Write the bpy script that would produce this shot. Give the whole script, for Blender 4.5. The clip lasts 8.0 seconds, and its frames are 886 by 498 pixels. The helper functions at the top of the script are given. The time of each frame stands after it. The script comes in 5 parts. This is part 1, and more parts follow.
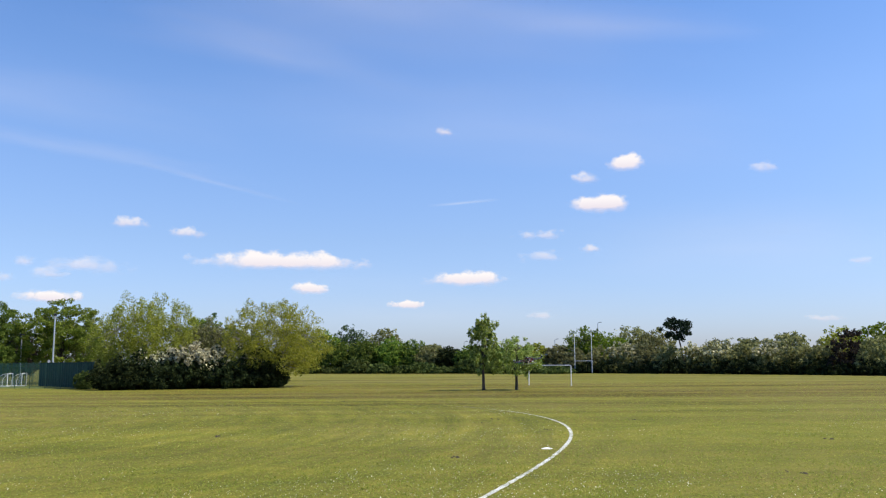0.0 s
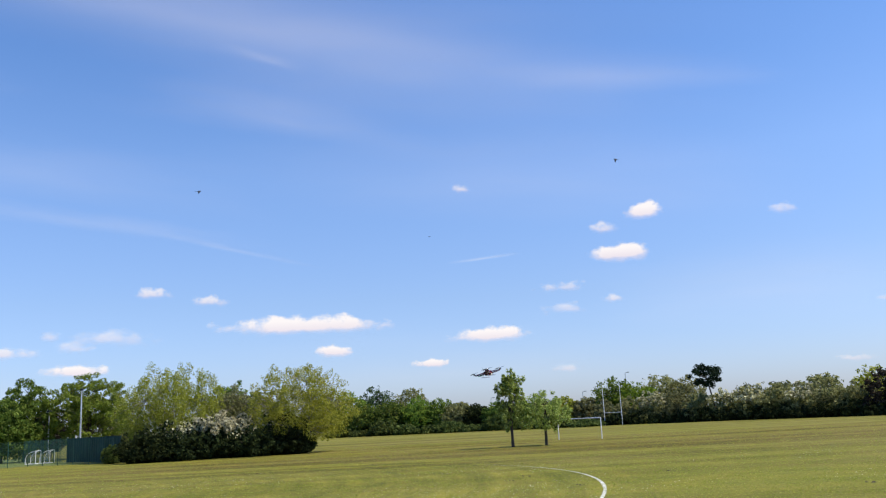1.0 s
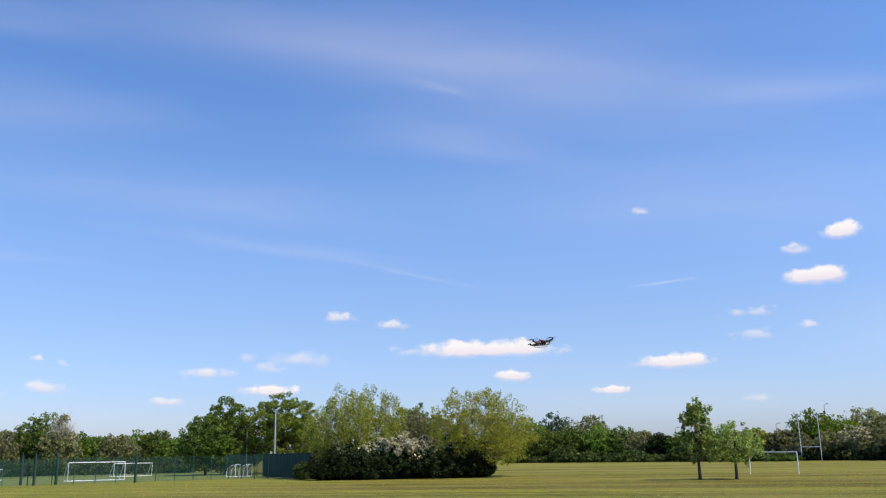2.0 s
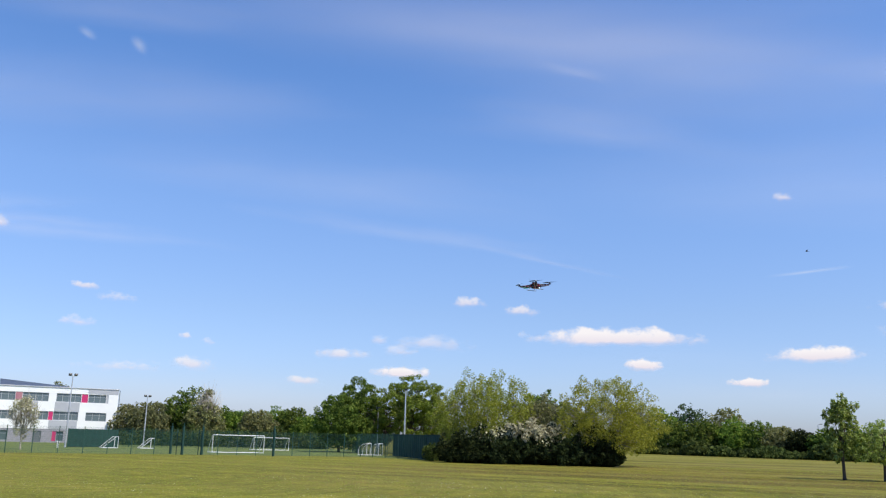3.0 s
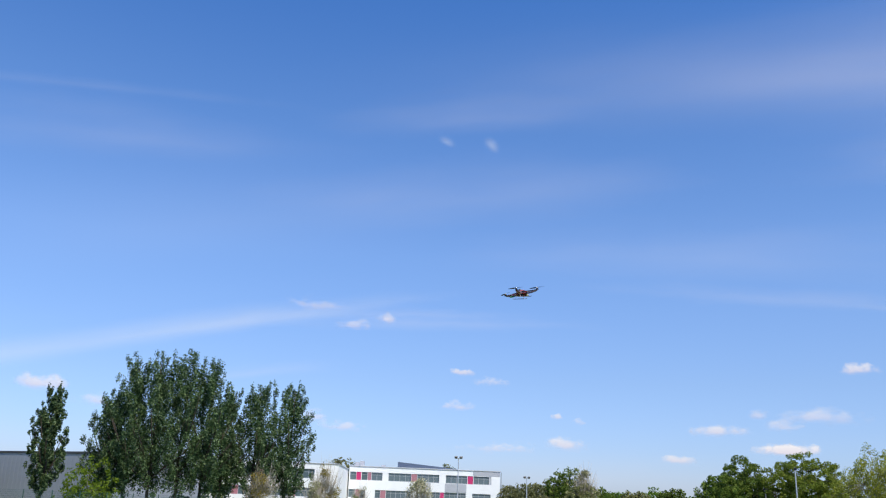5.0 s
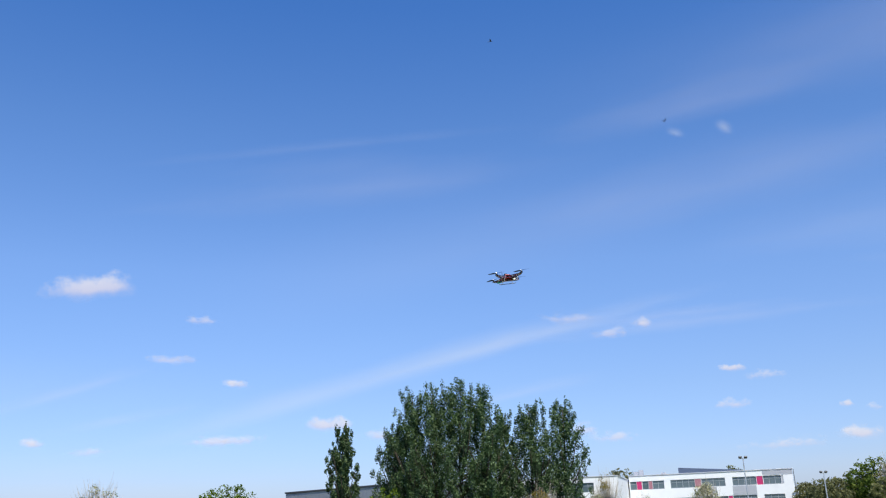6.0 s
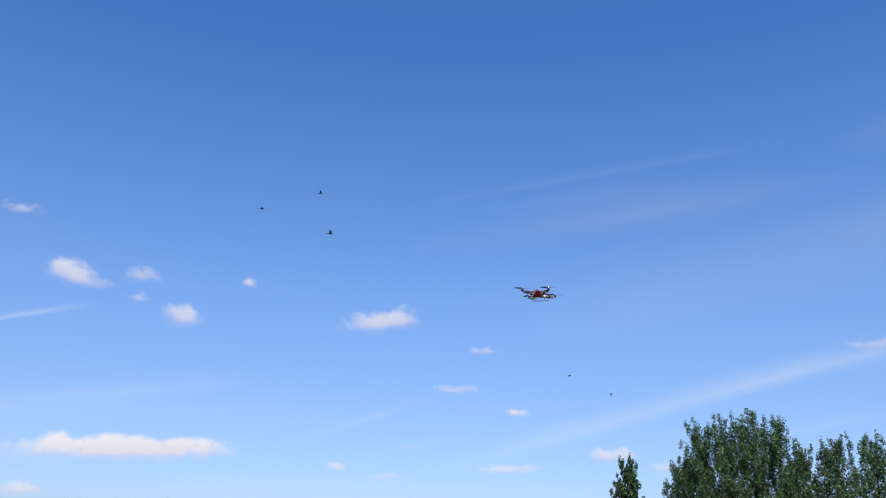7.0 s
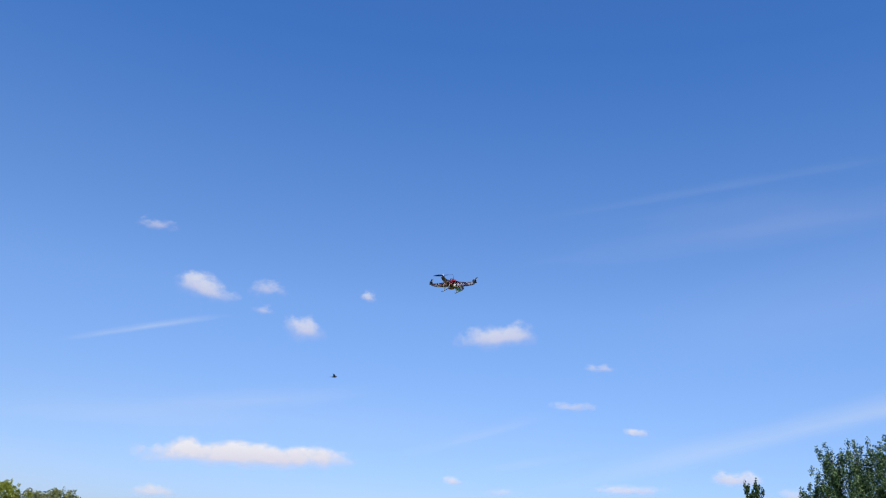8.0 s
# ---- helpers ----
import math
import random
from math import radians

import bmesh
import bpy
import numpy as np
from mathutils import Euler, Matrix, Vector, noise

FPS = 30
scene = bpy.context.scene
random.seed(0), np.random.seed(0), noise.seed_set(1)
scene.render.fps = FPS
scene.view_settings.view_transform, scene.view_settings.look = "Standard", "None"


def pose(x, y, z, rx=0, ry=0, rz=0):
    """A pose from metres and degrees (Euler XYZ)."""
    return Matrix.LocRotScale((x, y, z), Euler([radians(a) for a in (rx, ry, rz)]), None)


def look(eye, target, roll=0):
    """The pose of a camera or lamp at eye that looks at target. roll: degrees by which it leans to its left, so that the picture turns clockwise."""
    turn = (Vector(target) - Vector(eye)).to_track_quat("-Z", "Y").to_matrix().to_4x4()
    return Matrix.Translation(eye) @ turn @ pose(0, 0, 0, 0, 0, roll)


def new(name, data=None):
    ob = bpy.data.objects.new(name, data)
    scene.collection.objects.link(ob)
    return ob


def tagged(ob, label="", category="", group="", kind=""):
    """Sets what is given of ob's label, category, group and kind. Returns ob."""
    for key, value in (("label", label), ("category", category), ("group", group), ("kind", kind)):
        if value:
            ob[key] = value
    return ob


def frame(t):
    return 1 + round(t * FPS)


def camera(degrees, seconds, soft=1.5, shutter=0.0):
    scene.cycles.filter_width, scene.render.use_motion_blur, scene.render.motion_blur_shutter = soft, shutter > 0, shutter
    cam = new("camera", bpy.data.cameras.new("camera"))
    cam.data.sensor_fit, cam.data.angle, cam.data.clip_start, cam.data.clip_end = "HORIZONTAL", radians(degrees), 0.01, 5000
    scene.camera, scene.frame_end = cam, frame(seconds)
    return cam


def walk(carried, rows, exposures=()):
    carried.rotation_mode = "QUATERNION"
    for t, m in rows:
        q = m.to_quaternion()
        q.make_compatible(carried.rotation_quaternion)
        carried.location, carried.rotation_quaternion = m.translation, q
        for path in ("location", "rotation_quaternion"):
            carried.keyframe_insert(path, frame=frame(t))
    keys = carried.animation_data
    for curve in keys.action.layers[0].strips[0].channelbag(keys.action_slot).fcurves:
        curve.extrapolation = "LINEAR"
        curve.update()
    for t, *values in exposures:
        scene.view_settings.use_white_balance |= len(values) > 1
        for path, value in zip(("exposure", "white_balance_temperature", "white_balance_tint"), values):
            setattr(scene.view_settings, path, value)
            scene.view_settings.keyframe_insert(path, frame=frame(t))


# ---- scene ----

# ---- camera and its walk ----
EYE = (0.0, 0.0, 2.76)
cam = camera(54.35, 8.0, soft=1.2)


def aim(yaw, pitch, roll):
    return pose(*EYE, 0, 0, yaw) @ pose(0, 0, 0, 90 + pitch, 0, 0) @ pose(0, 0, 0, 0, 0, roll)


PATH = [
    (0.0, aim(0.00, 7.52, -0.40)), (0.3, aim(-0.83, 6.90, -0.56)), (0.5, aim(-1.09, 7.32, -1.08)), (0.8, aim(-0.66, 9.35, -1.90)), (1.0, aim(1.27, 11.34, -2.96)),
    (1.2, aim(4.02, 12.86, -4.00)), (1.5, aim(8.41, 14.74, -3.64)), (1.7, aim(10.55, 14.17, -2.43)), (2.8, aim(20.03, 12.25, 1.06)),
    (3.0, aim(22.01, 12.37, 1.50)), (3.5, aim(27.34, 14.95, 2.39)), (4.0, aim(32.86, 14.15, 2.22)),
    (4.2, aim(34.83, 14.25, 1.78)), (5.3, aim(51.22, 17.37, 1.80)), (5.5, aim(54.35, 17.50, 0.78)),
    (6.0, aim(62.99, 17.60, -2.07)), (6.5, aim(72.72, 19.27, -0.33)), (7.0, aim(82.02, 19.63, 1.45)),
    (7.5, aim(86.53, 18.28, 2.43)), (8.0, aim(90.23, 20.25, 4.38)),
]
EXPOSURES = [(0.0, 0.22, 6780, 10), (1.5, 0.2, 6740, 10), (4.0, 0.12, 6560, 10), (5.5, 0.06, 6440, 10), (7.0, 0.01, 6350, 10), (8.0, -0.03, 6240, 10)]
walk(cam, PATH, EXPOSURES)

# ---- sky and sun ----
SUN_AZ, SUN_EL = 97.0, 54.0  # degrees clockwise from +y, and above the horizon
world = bpy.data.worlds.new("sky")
scene.world = world
world.use_nodes = True
wn, wl = world.node_tree.nodes, world.node_tree.links
sky = wn.new("ShaderNodeTexSky")
sky.sky_type, sky.sun_disc = "NISHITA", False
sky.sun_elevation, sky.sun_rotation = radians(SUN_EL), radians(SUN_AZ)
sky.altitude, sky.air_density, sky.dust_density, sky.ozone_density = 50, 1.0, 0.8, 2.5
tint = wn.new("ShaderNodeMix")
tint.data_type, tint.blend_type = "RGBA", "MULTIPLY"
tint.inputs[0].default_value, tint.inputs[7].default_value = 1.0, (0.85, 0.965, 1.36, 1)
wl.new(sky.outputs[0], tint.inputs[6])
# the air: paler and greener low down, a deeper blue overhead
across = wn.new("ShaderNodeSeparateXYZ")
wl.new(wn.new("ShaderNodeTexCoord").outputs["Generated"], across.inputs[0])
depth = wn.new("ShaderNodeValToRGB")
AIR = [(0.03, (0.715, 0.713, 0.74)), (0.14, (0.79, 0.775, 0.71)), (0.276, (0.85, 0.89, 0.81)), (0.423, (0.67, 0.84, 0.83)), (0.55, (0.46, 0.76, 0.86)), (0.75, (0.5, 0.74, 0.86))]
while len(depth.color_ramp.elements) < len(AIR):
    depth.color_ramp.elements.new(0.5)
for stop, (at, colour) in zip(depth.color_ramp.elements, AIR):
    stop.position, stop.color = at, (*colour, 1)
wl.new(across.outputs[2], depth.inputs[0])
air = wn.new("ShaderNodeMix")
air.data_type, air.blend_type = "RGBA", "MULTIPLY"
air.inputs[0].default_value = 1.0
wl.new(tint.outputs[2], air.inputs[6])
wl.new(depth.outputs[0], air.inputs[7])
wl.new(air.outputs[2], wn["Background"].inputs[0])
wn["Background"].inputs[1].default_value = 0.125 * 1.25
sun = new("sun", bpy.data.lights.new("sun", "SUN"))
sun.data.energy, sun.data.angle, sun.data.color = 4.8, radians(0.5), (1.0, 0.93, 0.8)
toward = Vector((math.sin(radians(SUN_AZ)) * math.cos(radians(SUN_EL)), math.cos(radians(SUN_AZ)) * math.cos(radians(SUN_EL)), math.sin(radians(SUN_EL))))
sun.matrix_world = look(toward * 50, (0, 0, 0))


# ---- materials ----
def material(name):
    m = bpy.data.materials.new(name)
    m.use_nodes = True
    return m, m.node_tree.nodes, m.node_tree.links, m.node_tree.nodes["Principled BSDF"]


def ramp(nodes, links, source, stops):
    r = nodes.new("ShaderNodeValToRGB")
    while len(r.color_ramp.elements) < len(stops):
        r.color_ramp.elements.new(0.5)
    for e, (p, c) in zip(r.color_ramp.elements, stops):
        e.position, e.color = p, (*c, 1)
    links.new(source, r.inputs[0])
    return r.outputs[0]


def noise_tex(nodes, links, scale, detail=4.0, rough=0.55, vector=None, stretch=None, kind="Object"):
    n = nodes.new("ShaderNodeTexNoise")
    n.inputs["Scale"].default_value, n.inputs["Detail"].default_value, n.inputs["Roughness"].default_value = scale, detail, rough
    if vector is None:
        vector = nodes.new("ShaderNodeTexCoord").outputs[kind]
    if stretch:
        mp = nodes.new("ShaderNodeMapping")
        mp.inputs["Scale"].default_value = stretch[:3]
        if len(stretch) > 3:
            mp.inputs["Rotation"].default_value = (0, 0, radians(stretch[3]))
        links.new(vector, mp.inputs[0])
        vector = mp.outputs[0]
    links.new(vector, n.inputs[0])
    return n.outputs[0]


def mixc(nodes, links, fac, a, b, blend="MIX"):
    x = nodes.new("ShaderNodeMix")
    x.data_type, x.blend_type = "RGBA", blend
    for sock, v in ((x.inputs[0], fac), (x.inputs[6], a), (x.inputs[7], b)):
        if isinstance(v, (int, float)):
            sock.default_value = v
        elif isinstance(v, tuple):
            sock.default_value = (*v, 1)
        else:
            links.new(v, sock)
    return x.outputs[2]


def calc(nodes, links, op, a, b=0.0, c=None):
    x = nodes.new("ShaderNodeMath")
    x.operation = op
    for i, v in enumerate((a, b, c)):
        if v is None:
            continue
        if isinstance(v, (int, float)):
            x.inputs[i].default_value = v
        else:
            links.new(v, x.inputs[i])
    return x.outputs[0]


def bump(nodes, links, bsdf, height, strength, distance=0.02):
    b = nodes.new("ShaderNodeBump")
    b.inputs["Strength"].default_value, b.inputs["Distance"].default_value = strength, distance
    links.new(height, b.inputs["Height"])
    links.new(b.outputs[0], bsdf.inputs["Normal"])


def plain(name, colour, rough=0.5, metal=0.0, grain=0.12, scale=6.0, relief=0.0):
    m, n, l, b = material(name)
    f = noise_tex(n, l, scale, 5.0)
    dark = tuple(c * (1 - grain) for c in colour)
    light = tuple(min(1.0, c * (1 + grain)) for c in colour)
    l.new(ramp(n, l, f, [(0.3, dark), (0.7, light)]), b.inputs["Base Color"])
    b.inputs["Roughness"].default_value, b.inputs["Metallic"].default_value = rough, metal
    if relief:
        bump(n, l, b, noise_tex(n, l, scale * 8, 3.0), relief)
    return m


def leaf_material(name, dark, light, tip, through_light=0.35, gloss=0.06, rough=0.75):
    """Leaves that differ one by one, with clumps of younger growth."""
    m, n, l, b = material(name)
    geo = n.new("ShaderNodeNewGeometry")
    base = ramp(n, l, geo.outputs["Random Per Island"], [(0.0, dark), (0.65, light), (1.0, tip)])
    clump = noise_tex(n, l, 0.55, 3.0)
    base = mixc(n, l, calc(n, l, "MULTIPLY", clump, 0.5), base, tuple(0.7 * c for c in dark), "MIX")
    info = n.new("ShaderNodeObjectInfo")
    hue = n.new("ShaderNodeHueSaturation")
    l.new(calc(n, l, "MULTIPLY_ADD", info.outputs["Random"], 0.018, 0.492), hue.inputs["Hue"])
    l.new(calc(n, l, "MULTIPLY_ADD", info.outputs["Random"], 0.4, 1.2), hue.inputs["Value"])
    l.new(base, hue.inputs["Color"])
    l.new(hue.outputs[0], b.inputs["Base Color"])
    b.inputs["Roughness"].default_value = rough
    b.inputs["Specular IOR Level"].default_value = gloss
    t = n.new("ShaderNodeBsdfTranslucent")
    l.new(hue.outputs[0], t.inputs[0])
    mix = n.new("ShaderNodeMixShader")
    mix.inputs[0].default_value = through_light
    l.new(b.outputs[0], mix.inputs[1])
    l.new(t.outputs[0], mix.inputs[2])
    l.new(mix.outputs[0], n["Material Output"].inputs[0])
    return m


LEAF_OAK = leaf_material("leaf_oak", (0.07, 0.118, 0.02), (0.15, 0.22, 0.034), (0.26, 0.31, 0.055), 0.5)
LEAF_LIME = leaf_material("leaf_lime", (0.075, 0.12, 0.012), (0.14, 0.2, 0.02), (0.215, 0.27, 0.035), 0.45)
LEAF_WILLOW = leaf_material("leaf_willow", (0.155, 0.168, 0.024), (0.28, 0.295, 0.043), (0.4, 0.4, 0.09), 0.5)
LEAF_SALLOW = leaf_material("leaf_sallow", (0.2, 0.215, 0.03), (0.34, 0.365, 0.052), (0.47, 0.475, 0.105), 0.58)
# near black: the shade low in the bushes is put into the leaf colour
LEAF_HAWTHORN_SHADED = leaf_material("leaf_hawthorn", (0.013, 0.02, 0.009), (0.027, 0.038, 0.012), (0.055, 0.068, 0.02), 0.3)
LEAF_POPLAR = leaf_material("leaf_poplar", (0.018, 0.04, 0.014), (0.062, 0.108, 0.036), (0.21, 0.28, 0.12), 0.3, 0.35, 0.5)
LEAF_YOUNG = leaf_material("leaf_young", (0.12, 0.17, 0.032), (0.28, 0.35, 0.07), (0.5, 0.55, 0.2), 0.5, 0.25, 0.5)
LEAF_PINE = leaf_material("needle_pine", (0.01, 0.02, 0.012), (0.02, 0.035, 0.018), (0.03, 0.045, 0.025), 0.1)
LEAF_GOLD = leaf_material("leaf_gold", (0.16, 0.13, 0.02), (0.24, 0.19, 0.03), (0.3, 0.25, 0.06), 0.4)
LEAF_GREY = leaf_material("leaf_grey", (0.105, 0.107, 0.045), (0.165, 0.167, 0.07), (0.25, 0.245, 0.12), 0.4)
LEAF_COPPER = leaf_material("leaf_copper", (0.03, 0.024, 0.018), (0.05, 0.04, 0.028), (0.085, 0.065, 0.04), 0.25)
LEAF_OLIVE = leaf_material("leaf_olive", (0.12, 0.13, 0.05), (0.23, 0.235, 0.09), (0.36, 0.35, 0.17), 0.5)
BLOSSOM = leaf_material("blossom", (0.36, 0.34, 0.2), (0.5, 0.47, 0.3), (0.66, 0.62, 0.43), 0.3)
LEAF_BELT = leaf_material("leaf_belt", (0.05, 0.085, 0.016), (0.12, 0.168, 0.03), (0.22, 0.262, 0.055), 0.42)
LEAF_PALE = leaf_material("leaf_pale", (0.2, 0.2, 0.1), (0.3, 0.3, 0.16), (0.45, 0.44, 0.28), 0.45)
LEAF_RUSSET = leaf_material("leaf_russet", (0.11, 0.085, 0.022), (0.19, 0.145, 0.036), (0.27, 0.22, 0.065), 0.4)
LEAF_UNDER = leaf_material("leaf_undergrowth", (0.035, 0.05, 0.014), (0.075, 0.1, 0.025), (0.13, 0.155, 0.045), 0.35)
LEAF_SPRING = leaf_material("leaf_spring", (0.1, 0.15, 0.022), (0.2, 0.26, 0.042), (0.32, 0.36, 0.08), 0.5)
BARK = plain("bark", (0.055, 0.042, 0.03), 0.9, grain=0.4, scale=9.0, relief=0.5)
BARK_PALE = plain("bark_pale", (0.36, 0.32, 0.25), 0.9, grain=0.3, scale=9.0, relief=0.3)
BARK_GREY = plain("bark_grey", (0.2, 0.18, 0.15), 0.9, grain=0.35, scale=9.0, relief=0.4)


def grass_material():
    m, n, l, b = material("mown_grass")
    co = n.new("ShaderNodeTexCoord").outputs["Object"]
    base = ramp(n, l, noise_tex(n, l, 0.35, 5.0, 0.6, co), [(0.3, (0.141, 0.156, 0.022)), (0.5, (0.189, 0.187, 0.029)), (0.72, (0.233, 0.209, 0.04))])
    fine = ramp(n, l, noise_tex(n, l, 6.0, 7.0, 0.8, co), [(0.3, (0.42, 0.46, 0.36)), (0.68, (1.44, 1.38, 1.26))])
    base = mixc(n, l, 0.85, base, fine, "MULTIPLY")
    # mowing passes, long and slightly wavering
    streak = ramp(n, l, noise_tex(n, l, 1.0, 4.0, 0.65, co, (0.009, 0.2, 1, 3.0)), [(0.36, (0.64, 0.62, 0.6)), (0.5, (0.97, 0.96, 0.97)), (0.62, (1.16, 1.13, 1.1))])
    base = mixc(n, l, 0.5, base, streak, "MULTIPLY")
    patch = ramp(n, l, noise_tex(n, l, 1.1, 6.0, 0.7, co, (0.55, 1.3, 1, -20.0)), [(0.35, (0.8, 0.84, 0.76)), (0.64, (1.15, 1.12, 1.05))])
    base = mixc(n, l, 0.8, base, patch, "MULTIPLY")
    # mowing passes that follow the painted curve, on its inner side
    hub = n.new("ShaderNodeVectorMath")
    hub.operation = "SUBTRACT"
    l.new(co, hub.inputs[0])
    hub.inputs[1].default_value = (-47.0, 40.0, 0.0)
    arm = n.new("ShaderNodeSeparateXYZ")
    l.new(hub.outputs[0], arm.inputs[0])
    reach = calc(n, l, "SQRT", calc(n, l, "ADD", calc(n, l, "POWER", arm.outputs[0], 2.0), calc(n, l, "MULTIPLY", arm.outputs[1], arm.outputs[1])))
    bearing = calc(n, l, "ARCTAN2", arm.outputs[1], arm.outputs[0])
    ringed = n.new("ShaderNodeCombineXYZ")
    l.new(calc(n, l, "MULTIPLY", reach, 1.15), ringed.inputs[0])
    l.new(calc(n, l, "MULTIPLY", bearing, 4.5), ringed.inputs[1])
    arcs = ramp(n, l, noise_tex(n, l, 1.0, 5.0, 0.68, ringed.outputs[0]), [(0.34, (0.6, 0.63, 0.57)), (0.5, (0.97, 0.97, 0.96)), (0.66, (1.3, 1.25, 1.14))])
    inner = n.new("ShaderNodeMapRange")
    inner.interpolation_type = "SMOOTHSTEP"
    inner.inputs["From Min"].default_value, inner.inputs["From Max"].default_value = 58.0, 50.0
    l.new(reach, inner.inputs["Value"])
    base = mixc(n, l, calc(n, l, "MULTIPLY", inner.outputs[0], 0.85), base, mixc(n, l, 1.0, base, arcs, "MULTIPLY"))
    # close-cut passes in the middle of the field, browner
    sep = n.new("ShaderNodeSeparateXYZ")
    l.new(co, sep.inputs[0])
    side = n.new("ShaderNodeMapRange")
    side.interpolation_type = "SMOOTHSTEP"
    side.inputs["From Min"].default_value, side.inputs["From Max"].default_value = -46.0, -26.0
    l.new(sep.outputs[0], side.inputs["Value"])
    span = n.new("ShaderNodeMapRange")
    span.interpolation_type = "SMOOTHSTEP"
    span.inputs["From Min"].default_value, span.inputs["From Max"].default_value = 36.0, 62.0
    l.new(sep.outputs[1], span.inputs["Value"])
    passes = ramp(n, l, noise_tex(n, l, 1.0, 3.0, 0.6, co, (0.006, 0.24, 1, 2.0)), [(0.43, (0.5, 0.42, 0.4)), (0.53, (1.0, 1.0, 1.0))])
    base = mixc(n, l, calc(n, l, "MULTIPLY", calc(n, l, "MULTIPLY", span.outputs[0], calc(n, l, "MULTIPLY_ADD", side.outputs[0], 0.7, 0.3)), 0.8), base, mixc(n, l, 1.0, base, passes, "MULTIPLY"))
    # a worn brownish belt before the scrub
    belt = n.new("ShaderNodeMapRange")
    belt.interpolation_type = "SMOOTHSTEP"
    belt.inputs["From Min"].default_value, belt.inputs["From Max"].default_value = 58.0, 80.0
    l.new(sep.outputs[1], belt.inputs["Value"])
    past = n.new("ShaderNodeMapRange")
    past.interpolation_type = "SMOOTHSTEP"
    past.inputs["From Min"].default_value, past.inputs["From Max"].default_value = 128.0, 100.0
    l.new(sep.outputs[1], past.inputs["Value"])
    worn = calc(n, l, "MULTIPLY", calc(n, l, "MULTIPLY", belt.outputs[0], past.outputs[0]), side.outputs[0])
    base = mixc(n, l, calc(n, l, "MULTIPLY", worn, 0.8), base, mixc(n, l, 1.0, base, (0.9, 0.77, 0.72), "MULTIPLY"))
    dry = ramp(n, l, noise_tex(n, l, 0.05, 3.0, 0.5, co), [(0.42, (0, 0, 0)), (0.62, (1, 1, 1))])
    base = mixc(n, l, calc(n, l, "MULTIPLY", dry, 0.22), base, (0.26, 0.2, 0.07))
    l.new(base, b.inputs["Base Color"])
    b.inputs["Roughness"].default_value = 0.95
    b.inputs["Specular IOR Level"].default_value = 0.15
    bump(n, l, b, noise_tex(n, l, 14.0, 5.0, 0.7, co), 0.9, 0.06)
    return m


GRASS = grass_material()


def cloud_material(name, opacity, colour, ragged, glow, crisp=1.4, under=(0.84, 0.8, 0.88)):
    """Thin or solid cloud: ragged towards its edge."""
    m, n, l, b = material(name)
    n.remove(b)
    tex = n.new("ShaderNodeTexCoord")
    info = n.new("ShaderNodeObjectInfo")
    sep = n.new("ShaderNodeSeparateXYZ")
    l.new(tex.outputs["Generated"], sep.inputs[0])
    x, z = calc(n, l, "SUBTRACT", sep.outputs[0], 0.5), calc(n, l, "SUBTRACT", sep.outputs[2], 0.5)
    local = n.new("ShaderNodeSeparateXYZ")
    l.new(tex.outputs["Object"], local.inputs[0])
    off = n.new("ShaderNodeCombineXYZ")
    l.new(calc(n, l, "MULTIPLY_ADD", local.outputs[0], ragged[0], calc(n, l, "MULTIPLY", info.outputs["Random"], 97.0)), off.inputs[0])
    l.new(calc(n, l, "MULTIPLY", info.outputs["Random"], 41.0), off.inputs[1])
    l.new(calc(n, l, "MULTIPLY", local.outputs[2], ragged[1]), off.inputs[2])
    grain = noise_tex(n, l, 1.0, 6.0, 0.58, off.outputs[0])
    # a flatter underside
    low = calc(n, l, "MULTIPLY_ADD", x, 0.09, calc(n, l, "ADD", z, 0.1))
    flat = calc(n, l, "MAXIMUM", calc(n, l, "MULTIPLY", low, 1.75), calc(n, l, "MULTIPLY", low, -2.7))
    wide = calc(n, l, "ABSOLUTE", calc(n, l, "MULTIPLY", x, 2.0))
    r = calc(n, l, "SQRT", calc(n, l, "ADD", calc(n, l, "POWER", wide, 2.4), calc(n, l, "POWER", flat, 2.0)))
    body = calc(n, l, "ADD", calc(n, l, "SUBTRACT", 0.66, r), calc(n, l, "MULTIPLY", calc(n, l, "SUBTRACT", grain, 0.5), ragged[2]))
    edge = calc(n, l, "SUBTRACT", 1.0, calc(n, l, "MAXIMUM", wide, flat))
    fade = n.new("ShaderNodeMapRange")
    fade.interpolation_type = "SMOOTHSTEP"
    fade.inputs["From Max"].default_value = ragged[3]
    crown = n.new("ShaderNodeMapRange")
    crown.inputs["From Min"].default_value, crown.inputs["From Max"].default_value = -0.12, 0.2
    l.new(low, crown.inputs["Value"])
    l.new(calc(n, l, "MULTIPLY", body, calc(n, l, "MULTIPLY_ADD", crown.outputs[0], crisp, 0.8)), fade.inputs["Value"])
    rim = n.new("ShaderNodeMapRange")
    rim.inputs["From Max"].default_value = 0.125
    l.new(edge, rim.inputs["Value"])
    alpha = calc(n, l, "MULTIPLY", calc(n, l, "MULTIPLY", fade.outputs[0], rim.outputs[0]), opacity)
    e = n.new("ShaderNodeEmission")
    # the shaded underside is painted: a duller tint low in the cloud's glow
    l.new(mixc(n, l, crown.outputs[0], tuple(a * b for a, b in zip(colour, under)), colour), e.inputs[0])
    e.inputs[1].default_value = glow
    t = n.new("ShaderNodeBsdfTransparent")
    mix = n.new("ShaderNodeMixShader")
    l.new(alpha, mix.inputs[0])
    l.new(t.outputs[0], mix.inputs[1])
    l.new(e.outputs[0], mix.inputs[2])
    l.new(mix.outputs[0], n["Material Output"].inputs[0])
    return m


